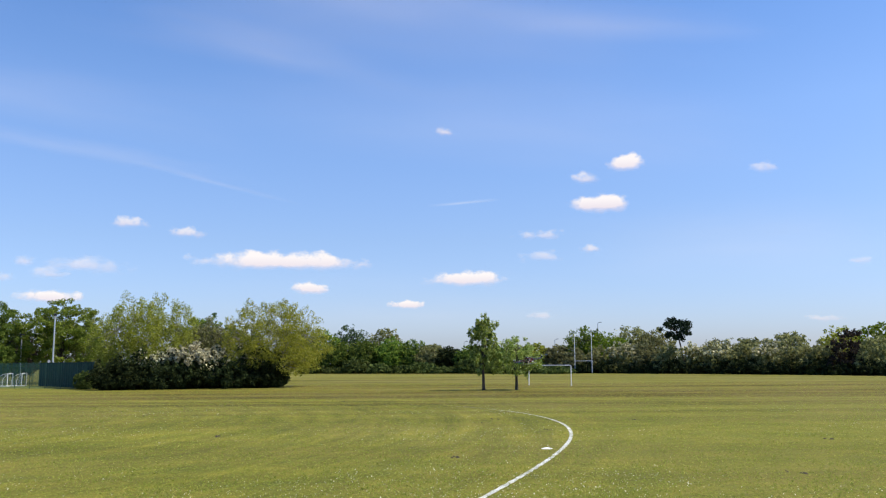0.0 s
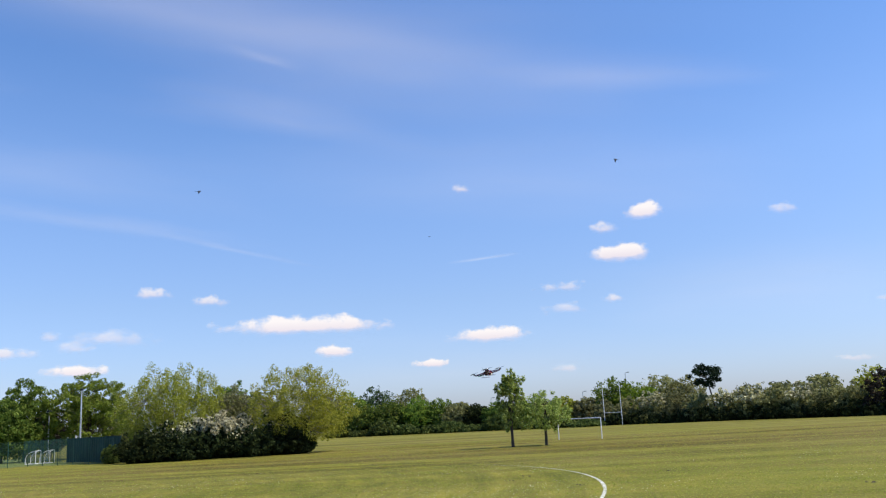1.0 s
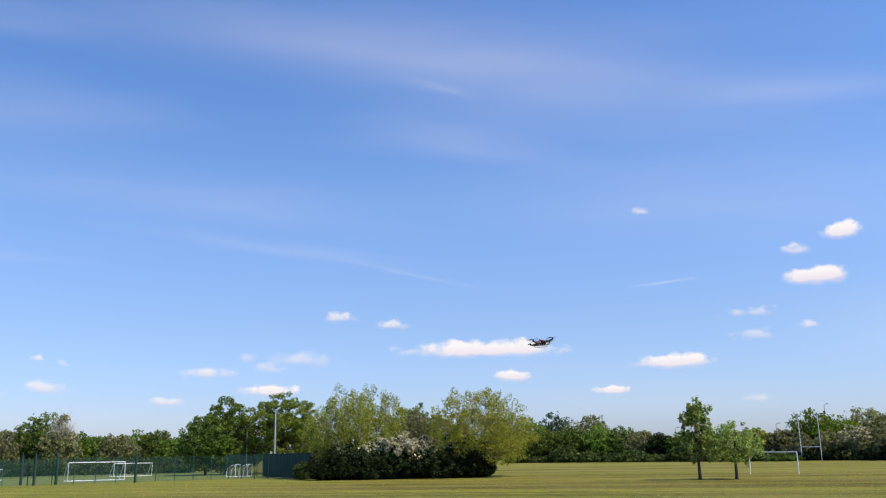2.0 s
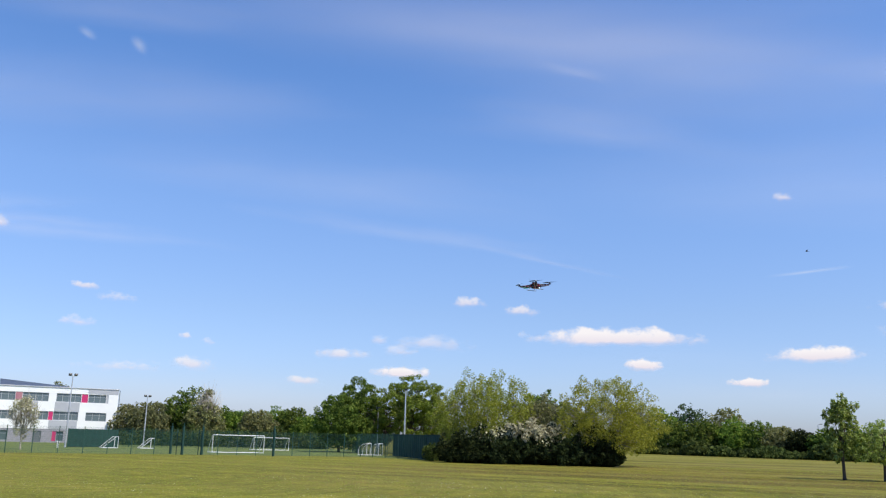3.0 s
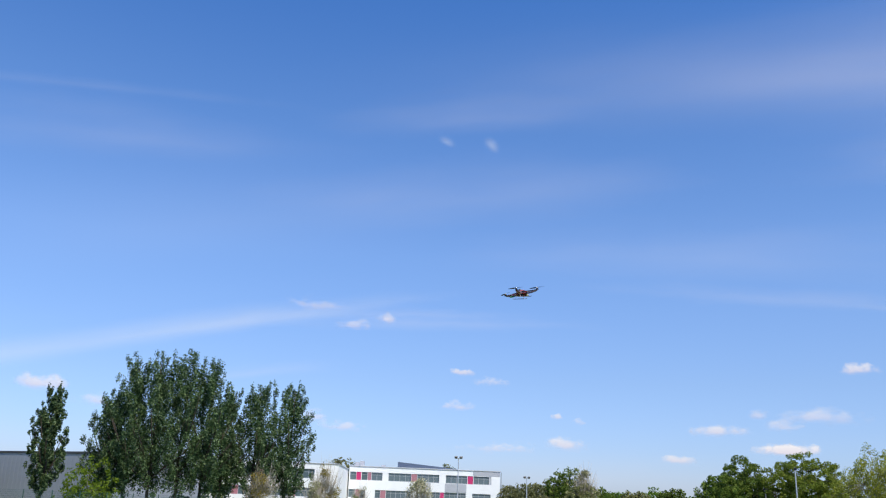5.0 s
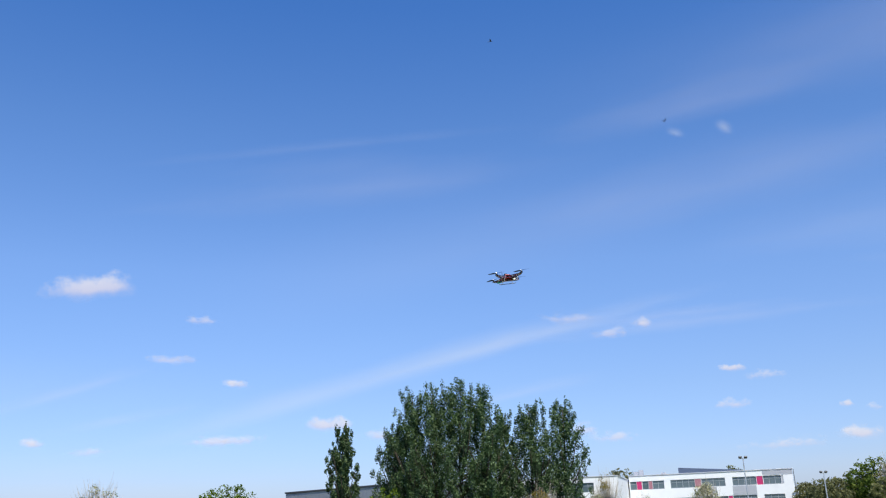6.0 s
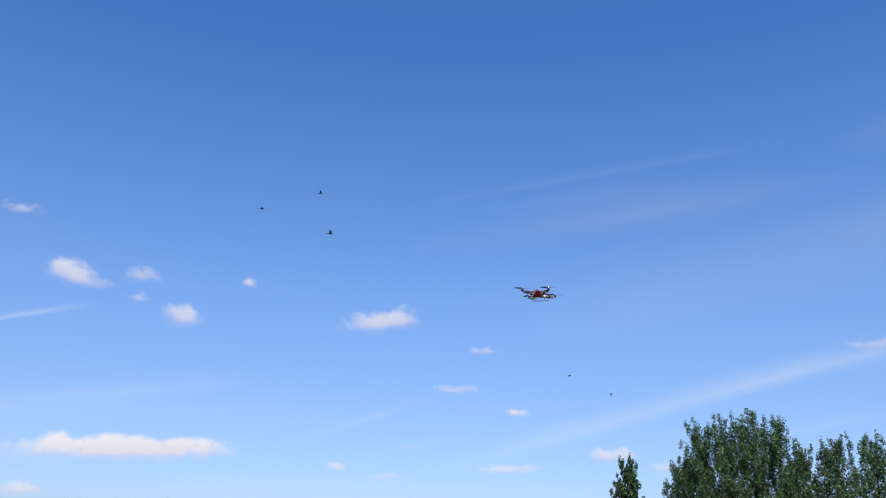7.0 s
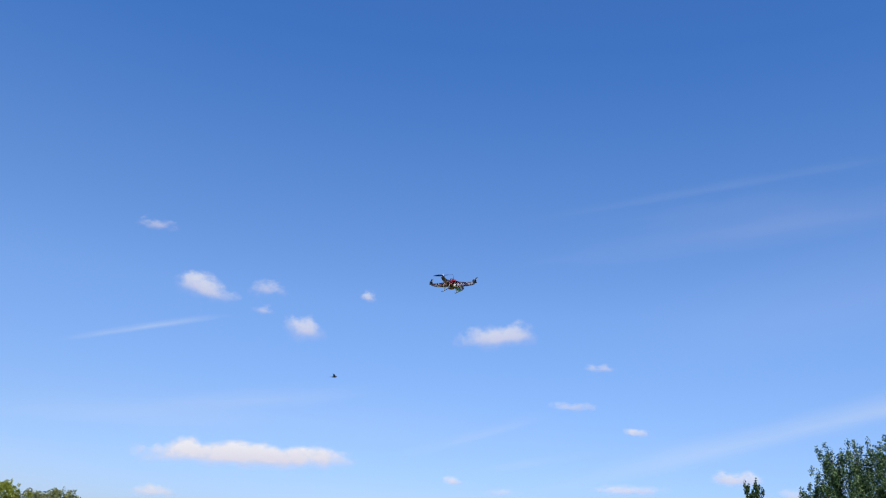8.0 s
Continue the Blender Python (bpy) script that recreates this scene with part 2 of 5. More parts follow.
CLOUD = cloud_material("cumulus", 0.93, (1.0, 0.96, 0.97), (1.5, 2.2, 1.15, 0.62), 0.88)
CLOUD_SOFT = cloud_material("soft_cumulus", 0.7, (1.0, 0.96, 0.98), (1.8, 2.2, 1.25, 0.95), 0.85)
CLOUD_THIN = cloud_material("thin_cumulus", 0.5, (1.0, 0.95, 0.97), (1.6, 2.8, 1.7, 0.9), 0.87, 0.5)
CIRRUS = cloud_material("cirrus", 0.18, (1.0, 0.95, 1.0), (0.5, 3.0, 0.9, 1.0), 0.85, 0.0, (1, 1, 1))
HIGH_HAZE = cloud_material("high_haze", 0.09, (0.96, 0.95, 1.0), (0.35, 1.2, 0.5, 1.0), 0.85, 0.0, (1, 1, 1))
CIRRUS_BAND = cloud_material("cirrus_band", 0.4, (0.93, 0.96, 1.0), (0.3, 1.6, 0.6, 0.9), 0.85, 0.0, (1, 1, 1))


# ---- building blocks ----
def polar(az, d, z=0.0):
    """A place by its bearing in degrees (positive to the left of +y) and distance from the camera's foot."""
    return (-d * math.sin(radians(az)), d * math.cos(radians(az)), z)


def mesh(name, verts, faces, mat, parent=None, label="", smooth=False):
    me = bpy.data.meshes.new(name)
    me.from_pydata([tuple(v) for v in verts], [], [tuple(f) for f in faces])
    me.materials.append(mat)
    if smooth:
        me.polygons.foreach_set("use_smooth", [True] * len(me.polygons))
    ob = new(name, me)
    ob.parent = parent
    return tagged(ob, label)


def part(name, bm, mat, parent, label="", smooth=False):
    me = bpy.data.meshes.new(name)
    bm.to_mesh(me)
    bm.free()
    me.materials.append(mat)
    if smooth:
        me.polygons.foreach_set("use_smooth", [True] * len(me.polygons))
    ob = new(name, me)
    ob.parent = parent
    return tagged(ob, label)


def empty(name, m, label, category, group="", kind=""):
    ob = new(name)
    ob.empty_display_size = 0.2
    ob.matrix_basis = m
    return tagged(ob, label, category, group, kind)


def box(bm, lo, hi, bevel=0.0):
    lo, hi = Vector(lo), Vector(hi)
    r = bmesh.ops.create_cube(bm, size=1.0)
    c, s = (lo + hi) / 2, hi - lo
    for v in r["verts"]:
        v.co = Vector((c[i] + v.co[i] * s[i] for i in range(3)))
    if bevel:
        edges = list({e for v in r["verts"] for e in v.link_edges})
        bmesh.ops.bevel(bm, geom=edges, offset=bevel, segments=2, profile=0.5, affect="EDGES")
    return r["verts"]


def tube_arrays(points, radii, sides=8):
    """A tapering tube through the points: vertices and faces."""
    vs, fs = [], []
    pts = [Vector(p) for p in points]
    for i, p in enumerate(pts):
        d = (pts[min(i + 1, len(pts) - 1)] - pts[max(i - 1, 0)]).normalized()
        a = d.orthogonal().normalized() if abs(d.z) < 0.9 else Vector((1, 0, 0))
        a = (a - d * a.dot(d)).normalized()
        b = d.cross(a)
        for k in range(sides):
            w = 2 * math.pi * k / sides
            vs.append(p + (a * math.cos(w) + b * math.sin(w)) * radii[i])
    for i in range(len(pts) - 1):
        for k in range(sides):
            q = (k + 1) % sides
            fs.append((i * sides + k, i * sides + q, (i + 1) * sides + q, (i + 1) * sides + k))
    fs.append(tuple(reversed(range(sides))))
    fs.append(tuple(range((len(pts) - 1) * sides, len(pts) * sides)))
    return vs, fs


def tubes(specs):
    V, F = [], []
    for points, radii, sides in specs:
        v, f = tube_arrays(points, radii, sides)
        n0 = len(V)
        V += v
        F += [tuple(i + n0 for i in q) for q in f]
    return V, F


# ---- trees ----
def leaf_cloud(rng, lobes, count, size, droop=0.0, hollow=0.5, slim=0.55):
    """Many small leaves round the given lobes (cx, cy, cz, rx, ry, rz): arrays of vertices and faces."""
    lobes = np.array(lobes, float)
    weight = (lobes[:, 3] * lobes[:, 4] + lobes[:, 3] * lobes[:, 5] + lobes[:, 4] * lobes[:, 5])
    pick = rng.choice(len(lobes), count, p=weight / weight.sum())
    u = rng.normal(size=(count, 3))
    u /= np.linalg.norm(u, axis=1)[:, None]
    # lumps on each lobe leave gaps and an uneven outline
    ph = rng.uniform(0, 6.28, (len(lobes), 3))[pick]
    wob = 0.5 + 0.5 * np.sin(u[:, 0] * 5.1 + ph[:, 0]) * np.sin(u[:, 1] * 4.7 + ph[:, 1]) * np.sin(u[:, 2] * 5.3 + ph[:, 2])
    rad = (hollow + (1 - hollow) * rng.random(count) ** 0.6) * (0.78 + 0.32 * wob) * (1 + 0.08 * rng.normal(size=count))
    c = lobes[pick, :3] + u * lobes[pick, 3:] * rad[:, None]
    nrm = u * 0.7 + rng.normal(size=(count, 3)) * 0.7 + np.array([0, 0, 0.35])
    nrm /= np.linalg.norm(nrm, axis=1)[:, None]
    a = np.cross(nrm, rng.normal(size=(count, 3)))
    a[:, 2] -= droop
    a -= nrm * (a * nrm).sum(1)[:, None]
    a /= np.linalg.norm(a, axis=1)[:, None] + 1e-9
    b = np.cross(nrm, a)
    s = size * (0.6 + 0.8 * rng.random(count))
    a *= s[:, None]
    b *= (s * slim)[:, None]
    v = np.empty((count, 4, 3))
    fold = nrm * (s * 0.22)[:, None]
    v[:, 0], v[:, 1], v[:, 2], v[:, 3] = c - a, c + b + fold, c + a - fold, c - b + fold
    idx = np.arange(count)[:, None] * 4
    f = np.concatenate([idx + np.array([[0, 1, 2]]), idx + np.array([[0, 2, 3]])])
    return v.reshape(-1, 3), f


def fast_mesh(name, v, f, mat, parent=None, label=""):
    """A mesh of triangles from arrays."""
    me = bpy.data.meshes.new(name)
    me.vertices.add(len(v))
    me.vertices.foreach_set("co", np.ascontiguousarray(v, np.float32).ravel())
    me.loops.add(f.size)
    me.loops.foreach_set("vertex_index", np.ascontiguousarray(f, np.int32).ravel())
    me.polygons.add(len(f))
    me.polygons.foreach_set("loop_start", np.arange(0, f.size, 3, dtype=np.int32))
    me.update(calc_edges=True)
    me.validate()
    me.materials.append(mat)
    ob = new(name, me)
    ob.parent = parent
    return tagged(ob, label)


def bend(p0, p1, lift, rng, wander, n=4):
    """A curved line from p0 to p1 that first rises (lift) and wanders a little."""
    p0, p1 = np.array(p0, float), np.array(p1, float)
    span = np.linalg.norm(p1 - p0)
    out = []
    for k in range(n + 1):
        t = k / n
        p = p0 + (p1 - p0) * t + np.array([0, 0, lift * span * 4 * t * (1 - t)])
        if 0 < k < n:
            p = p + rng.normal(size=3) * wander * span
        out.append(p)
    return out


# tufts, depth of the lumps, how many lumps, tuft size, gaps, foot of the crown, height of its widest part, tallness of a tuft, limbs
CROWNS = {
    "round": (460, 0.16, 2.0, 0.066, -0.42, 0.08, 0.42, 0.85, 9), "oak": (520, 0.15, 2.3, 0.048, -0.14, 0.16, 0.52, 0.7, 14), "willow": (820, 0.24, 2.2, 0.046, -0.26, 0.12, 0.45, 1.6, 22),
    "dome": (900, 0.15, 2.2, 0.043, -0.32, 0.13, 0.4, 1.0, 20), "sapling": (170, 0.24, 2.2, 0.085, -0.26, 0.22, 0.6, 1.3, 12), "spread": (230, 0.28, 2.4, 0.07, -0.3, 0.28, 0.45, 0.9, 14),
    "shrub": (260, 0.22, 2.4, 0.066, -0.4, 0.0, 0.3, 0.9, 8),
}


def branching(rng, h, w, form, r0):
    """A lumpy crown of tufts with gaps, and the limbs and branches that carry them: tube specs and lobes (cx, cy, cz, rx, ry, rz)."""
    count, lump, busy, tuft, gap, foot, wide, tall, n_limbs = CROWNS[form]
    shift = Vector(rng.uniform(-50, 50, 3))
    hc = h * (foot + (1 - foot) * wide)
    tufts = []
    for i in range(count):
        z = 1 - 2 * (i + 0.5) / count
        a = i * 2.39996
        r = math.sqrt(1 - z * z)
        d = Vector((r * math.cos(a), r * math.sin(a), z)) + Vector(rng.normal(size=3) * 0.06)
        d.normalize()
        out = 1 + lump * noise.noise(d * busy + shift) * 1.6 + 0.5 * lump * noise.noise(d * busy * 2.7 - shift)
        depth = 1 - 0.62 * rng.random() ** 1.8
        stray = rng.random() < {"willow": 0.09, "dome": 0.09, "spread": 0.1, "oak": 0.0}.get(form, 0.04)
        if stray:
            depth = rng.uniform(1.0, 1.13 if form in ("willow", "dome", "spread") else 1.05)
        c = d * out * depth
        q = Vector((c.x, c.y, c.z * (1.9 if form in ("oak", "round") else 0.6 if form == "willow" else 1.0)))
        if not stray and noise.noise(q * busy * 1.5 + shift * 2) < gap:
            continue
        size = w * tuft * rng.uniform(0.65, 1.3) * (0.55 if stray else 1.0)
        tufts.append((c.x * w * 0.5, c.y * w * 0.5, hc + c.z * ((h - hc) if c.z > 0 else (hc - h * foot)), size, size, size * tall))
    up = (0.965 if form in ("round", "shrub") else 0.99) * h / np.percentile([q[2] + q[5] * 0.7 for q in tufts], 99.6)
    across = 0.5 * w / np.percentile([math.hypot(q[0], q[1]) + q[3] * 0.7 for q in tufts], 97)
    tufts = [(x * across, y * across, max(z * up, 0.25), a * across, b * across, c * up) for x, y, z, a, b, c in tufts]
    # limbs run to tufts well apart; every second tuft hangs on a branch of the limb that is nearest
    specs, heads = [], []
    for x, y, z, *_ in tufts[::max(1, len(tufts) // n_limbs)][:n_limbs]:
        head = np.array([x * 0.72, y * 0.72, hc * 0.3 + z * 0.7])
        z0 = min(max(h * foot * 0.9 + 0.3 * (head[2] - h * foot), h * 0.05), h * 0.6)
        path = bend((rng.normal() * 0.3 * r0, rng.normal() * 0.3 * r0, z0), head, -0.03 if form in ("willow", "sapling") else 0.05, rng, 0.04)
        specs.append(([tuple(p) for p in path], [r0 * q for q in (0.5, 0.4, 0.3, 0.2, 0.1)], 5))
        heads.append(path)
    knots = np.array([p for path in heads for p in path[2:]])
    for x, y, z, *_ in tufts[::2 if form in ("willow", "dome", "oak", "sapling", "spread") else 4]:
        end = np.array([x, y, z])
        start = knots[np.argmin(((knots - end) ** 2).sum(1))]
        mid = (start + end) / 2 + rng.normal(size=3) * 0.06 * np.linalg.norm(end - start)
        specs.append(([tuple(start), tuple(mid), tuple(end)], [r0 * 0.13, r0 * 0.09, r0 * 0.03], 3))
    if form in ("round", "shrub", "dome", "oak", "willow"):
        tufts.append((0, 0, hc * 0.95, w * 0.22, w * 0.22, (h - hc) * 0.5))
    return specs, tufts


def make_lobes(rng, form, h, w):
    L = []
    if form == "poplar":
        # steep upswept branches, each with a string of tufts
        for i in range(44):
            k = (i + rng.random()) / 44
            a = i * 2.4 + rng.uniform(-0.5, 0.5)
            env = w * 0.5 * min(1.0, 0.7 + 1.6 * k, 1.8 * (1.07 - k) ** 0.72) * rng.uniform(0.8, 1.05)
            z0, rise = h * (0.12 + 0.7 * k), h * 0.13 * (1.1 - 0.3 * k)
            for q in (0.35, 0.6, 0.82, 1.0):
                s = w * rng.uniform(0.062, 0.1) * (1.15 - 0.45 * q)
                L.append((env * q * math.cos(a) + rng.normal() * 0.03 * w, env * q * math.sin(a) + rng.normal() * 0.03 * w, z0 + rise * q ** 1.5 + rng.normal() * 0.008 * h, s, s, s * rng.uniform(1.3, 2.2)))
        for i in range(7):
            L.append((w * rng.uniform(-0.2, 0.2), w * rng.uniform(-0.2, 0.2), h * rng.uniform(0.87, 0.96), w * 0.04, w * 0.04, h * rng.uniform(0.03, 0.05)))
        L.append((0, 0, h * 0.5, w * 0.17, w * 0.17, h * 0.32))
    elif form == "pine":
        # flat tiers of needles in a rounded head
        for i in range(44):
            a, k = i * 2.4, rng.uniform(-1, 1)
            r = w * 0.46 * math.sqrt(max(0.0, 1 - k * k)) * rng.uniform(0.35, 1.0)
            s = w * rng.uniform(0.075, 0.125)
            L.append((r * math.cos(a), r * math.sin(a), h * (0.77 + 0.17 * k), s, s, s * 0.78))
    elif form == "bare":
        for i in range(26):
            a = rng.uniform(0, 6.28)
            k = rng.random()
            r = w * 0.5 * rng.uniform(0.15, 0.95) * math.sin(0.5 + 2.2 * k)
            s = w * rng.uniform(0.1, 0.18)
            L.append((r * math.cos(a), r * math.sin(a), h * (0.2 + 0.73 * k), s, s, s))
    # bring the crown to its true height and breadth
    up = h / max(q[2] + q[5] * 0.98 for q in L)
    out = 0.5 * w / max(math.hypot(q[0], q[1]) + q[3] * 0.95 for q in L)
    return [(a * out, b * out, c * up, d * out, e * out, f * up) for a, b, c, d, e, f in L]


def tree(name, seed, place, h, w, form, leaf, count, size, label, bark=None, trunk=0.0, lean=0.0, blossom=0, droop=0.0, group="", category="tree", limbs=7, slim=0.55, hollow=0.45):
    """A tree or shrub: tapered trunk with limbs, a crown of single leaves, and blossom where it has any."""
    rng = np.random.default_rng(seed)
    root = empty(name, pose(*place, 0, 0, 0), label, category, group)
    bark = bark or BARK
    # far crowns carry fewer and larger leaves
    far = math.hypot(place[0], place[1]) > 170
    count, size = int(count * (1.2 if far else 1.75)), size * (0.78 if far else 0.66)
    blossom = int(blossom * 2.2)
    r0 = trunk or h * (0.014 if form == "bare" else 0.022)
    top = {"pine": 0.8, "shrub": 0.4, "sapling": 0.85, "poplar": 0.9, "willow": 0.45, "dome": 0.5, "spread": 0.6}.get(form, 0.72)
    lean_at = lambda z: lean * (z / h) ** 1.4
    zs = [0.0, 0.03, 0.15, 0.35 * top / 0.72, 0.55 * top / 0.72, top]
    specs = [([(lean_at(h * k) + rng.normal() * 0.006 * h * (k > 0.1), rng.normal() * 0.006 * h * (k > 0.1), h * k - 0.05) for k in zs],
              [r0 * 1.5, r0 * 1.12, r0, r0 * 0.8, r0 * 0.55, r0 * 0.2], 8)]
    if form in ("poplar", "pine", "bare"):
        L = [(a + lean_at(c), b, c, d, e, f) for a, b, c, d, e, f in make_lobes(rng, form, h, w)]
        order = sorted(L, key=lambda q: -(q[3] + q[0] ** 2 + q[1] ** 2))[:limbs]
        for cx, cy, cz, *_ in order:
            z0 = min(max(cz * (0.9 if form == "pine" else 0.55), h * 0.2), h * top * 0.9)
            x0 = lean_at(z0)
            mid = (x0 + (cx - x0) * 0.55, cy * 0.5, z0 + (cz - z0) * 0.4)
            specs.append(([(x0, 0, z0), mid, (cx, cy, cz)], [r0 * 0.42, r0 * 0.3, r0 * 0.08], 5))
    else:
        more, L = branching(rng, h, w, form, r0)
        specs += more
    if form == "bare":
        # a fan of fine twigs that ends on a rounded outline
        for i in range(26):
            a, tilt = i * 2.4, math.sqrt((i + 0.5) / 26) * 1.25
            d = np.array([math.sin(tilt) * math.cos(a) * w * 0.5, math.sin(tilt) * math.sin(a) * w * 0.5, math.cos(tilt) * h * 0.5])
            fork = np.array([0, 0, h * rng.uniform(0.22, 0.4)])
            mid = fork + d * 0.55 + np.array([0, 0, h * 0.04])
            specs.append(([tuple(fork), tuple(fork + d * 0.25), tuple(mid)], [r0 * 0.4, r0 * 0.3, r0 * 0.18], 4))
            for q in range(12):
                e = rng.normal(size=3) * np.array([w, w, h]) * 0.105
                tip = np.array([0, 0, h * 0.46]) + d * rng.uniform(0.85, 1.04) * np.array([1, 1, 1.06]) + e
                specs.append(([tuple(mid - d * 0.1), tuple((mid + tip) / 2 + e * 0.3), tuple(tip)], [r0 * 0.16, r0 * 0.12, r0 * 0.06], 3))
    V, F = tubes(specs)
    mesh("trunk", V, F, bark, root, smooth=True)
    v, f = leaf_cloud(rng, L, count, size, droop, hollow, slim)
    v[:, 2] = np.maximum(v[:, 2], 0.02)
    fast_mesh("crown", v, f, leaf, root)
    if blossom:
        hi = [q for q in L if q[2] > h * 0.55]
        v, f = leaf_cloud(rng, [(a, b, c + d * 0.12, d * 0.98, e * 0.98, g * 0.98) for a, b, c, d, e, g in hi], blossom, size * 0.9, 0, 0.85, 0.8)
        fast_mesh("blossom", v, f, BLOSSOM, root, "clusters of creamy white blossom")
    return root


# ---- ground ----
ring = [(0.0, 0.0, 0.0)]
RINGS, SEG = [6, 12, 20, 35, 60, 100, 160, 260, 500, 1200, 4600], 72
for r in RINGS:
    ring += [(r * math.cos(2 * math.pi * k / SEG), r * math.sin(2 * math.pi * k / SEG), 0.0) for k in range(SEG)]
gf = [(0, 1 + k, 1 + (k + 1) % SEG) for k in range(SEG)]
for i in range(len(RINGS) - 1):
    a, b = 1 + i * SEG, 1 + (i + 1) * SEG
    gf += [(a + k, b + k, b + (k + 1) % SEG, a + (k + 1) % SEG) for k in range(SEG)]
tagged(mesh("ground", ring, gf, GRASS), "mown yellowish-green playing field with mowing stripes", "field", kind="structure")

# ---- more materials ----
WHITE_WALL = plain("white_render", (0.84, 0.84, 0.83), 0.7, grain=0.03, scale=0.6, relief=0.05)
GREY_WALL = plain("grey_brick", (0.3, 0.29, 0.32), 0.8, grain=0.12, scale=3.0, relief=0.2)
GREY_PANEL = plain("grey_panel", (0.42, 0.43, 0.46), 0.55, grain=0.05, scale=1.0)
MAGENTA = plain("magenta_panel", (0.55, 0.03, 0.14), 0.45, grain=0.08)
ROSE = plain("rose_panel", (0.4, 0.17, 0.2), 0.5, grain=0.08)
PALE_CAP = plain("pale_coping", (0.5, 0.5, 0.52), 0.5, 0.2)
DARK_CAP = plain("dark_coping", (0.08, 0.08, 0.09), 0.5, 0.3)
WINDOW_GREY = plain("pale_window_frame", (0.36, 0.38, 0.4), 0.4, 0.1)
HEAD_DARK = plain("dark_lamp_housing", (0.02, 0.022, 0.03), 0.5)
FRAME_GREY = plain("window_frame_grey", (0.16, 0.17, 0.18), 0.4, 0.2)
SLATE_BLUE = plain("blue_grey_louvre", (0.10, 0.13, 0.19), 0.4, 0.2)
CLAD = plain("grey_cladding", (0.3, 0.32, 0.36), 0.45, 0.3, grain=0.06, scale=1.0)
GOAL_WHITE = plain("white_painted_steel", (0.8, 0.8, 0.8), 0.4, grain=0.06)
GALV = plain("galvanised_steel", (0.55, 0.56, 0.58), 0.4, 0.5, grain=0.1)
FENCE_GREEN = plain("green_fence_paint", (0.012, 0.06, 0.045), 0.5, grain=0.2)
SCREEN_GREEN = plain("green_screen_cloth", (0.006, 0.04, 0.033), 0.85, grain=0.25, scale=1.5)
NET = plain("net_cord", (0.5, 0.5, 0.5), 0.9)
CHALK = plain("white_plastic", (0.85, 0.85, 0.83), 0.6, grain=0.03)
BLACK = plain("black_plastic", (0.012, 0.012, 0.015), 0.4, grain=0.3, scale=60)
NAVY = plain("dark_blue_plastic", (0.011, 0.015, 0.05), 0.35, grain=0.35, scale=60)
def moulded_plastic():
    """Glossy dark blue plastic with red mottling; pale flecks paint in its glints."""
    m, n, l, b = material("glint_flecked_plastic")
    painted_glint = ramp(n, l, noise_tex(n, l, 75.0, 2.0, 0.5), [(0.52, (0, 0, 0)), (0.6, (1, 1, 1))])
    rust = ramp(n, l, noise_tex(n, l, 42.0, 2.0, 0.5), [(0.5, (0.009, 0.013, 0.05)), (0.6, (0.12, 0.012, 0.03))])
    l.new(mixc(n, l, calc(n, l, "MULTIPLY", painted_glint, 0.75), rust, (0.5, 0.5, 0.58)), b.inputs["Base Color"])
    b.inputs["Roughness"].default_value = 0.3
    return m


ARM_PLASTIC = moulded_plastic()
SKID = plain("grey_skid_plastic", (0.14, 0.14, 0.16), 0.4, grain=0.1, scale=60)
BLADE = plain("dark_blade_plastic", (0.012, 0.018, 0.045), 0.22, grain=0.2, scale=60)
RED = plain("red_plastic", (0.34, 0.012, 0.018), 0.4, grain=0.15, scale=60)
DRONE_WHITE = plain("white_nylon", (0.75, 0.75, 0.75), 0.4, grain=0.06, scale=60)
GREEN_TAPE = plain("green_tape", (0.03, 0.4, 0.2), 0.5)
FEATHER = plain("dark_feathers", (0.02, 0.02, 0.025), 0.6, grain=0.3, scale=30)


def glass_material():
    m, n, l, b = material("window_glass")
    b.inputs["Base Color"].default_value = (0.1, 0.14, 0.155, 1)
    b.inputs["Roughness"].default_value = 0.06
    b.inputs["Specular IOR Level"].default_value = 0.9
    bump(n, l, b, noise_tex(n, l, 0.7, 2.0), 0.05, 0.02)
    return m


GLASS = glass_material()


def paint_line_material():
    m, n, l, b = material("worn_line_paint")
    worn = ramp(n, l, calc(n, l, "ADD", calc(n, l, "MULTIPLY", noise_tex(n, l, 38.0, 4.0, 0.7), 0.6), calc(n, l, "MULTIPLY", noise_tex(n, l, 1.1, 3.0, 0.6), 0.4)), [(0.4, (0, 0, 0)), (0.56, (1, 1, 1))])
    l.new(mixc(n, l, worn, (0.2, 0.2, 0.06), (0.72, 0.72, 0.68)), b.inputs["Base Color"])
    b.inputs["Roughness"].default_value = 0.95
    bump(n, l, b, noise_tex(n, l, 14.0, 5.0, 0.7), 0.8, 0.05)
    return m


LINE_PAINT = paint_line_material()

# ---- field markings ----
# the line bends gently: its x for each y
def line_x(y):
    q = y - 32.0
    return LINE_C[0] + LINE_C[1] * q + LINE_C[2] * q * q + LINE_C[3] * q ** 3


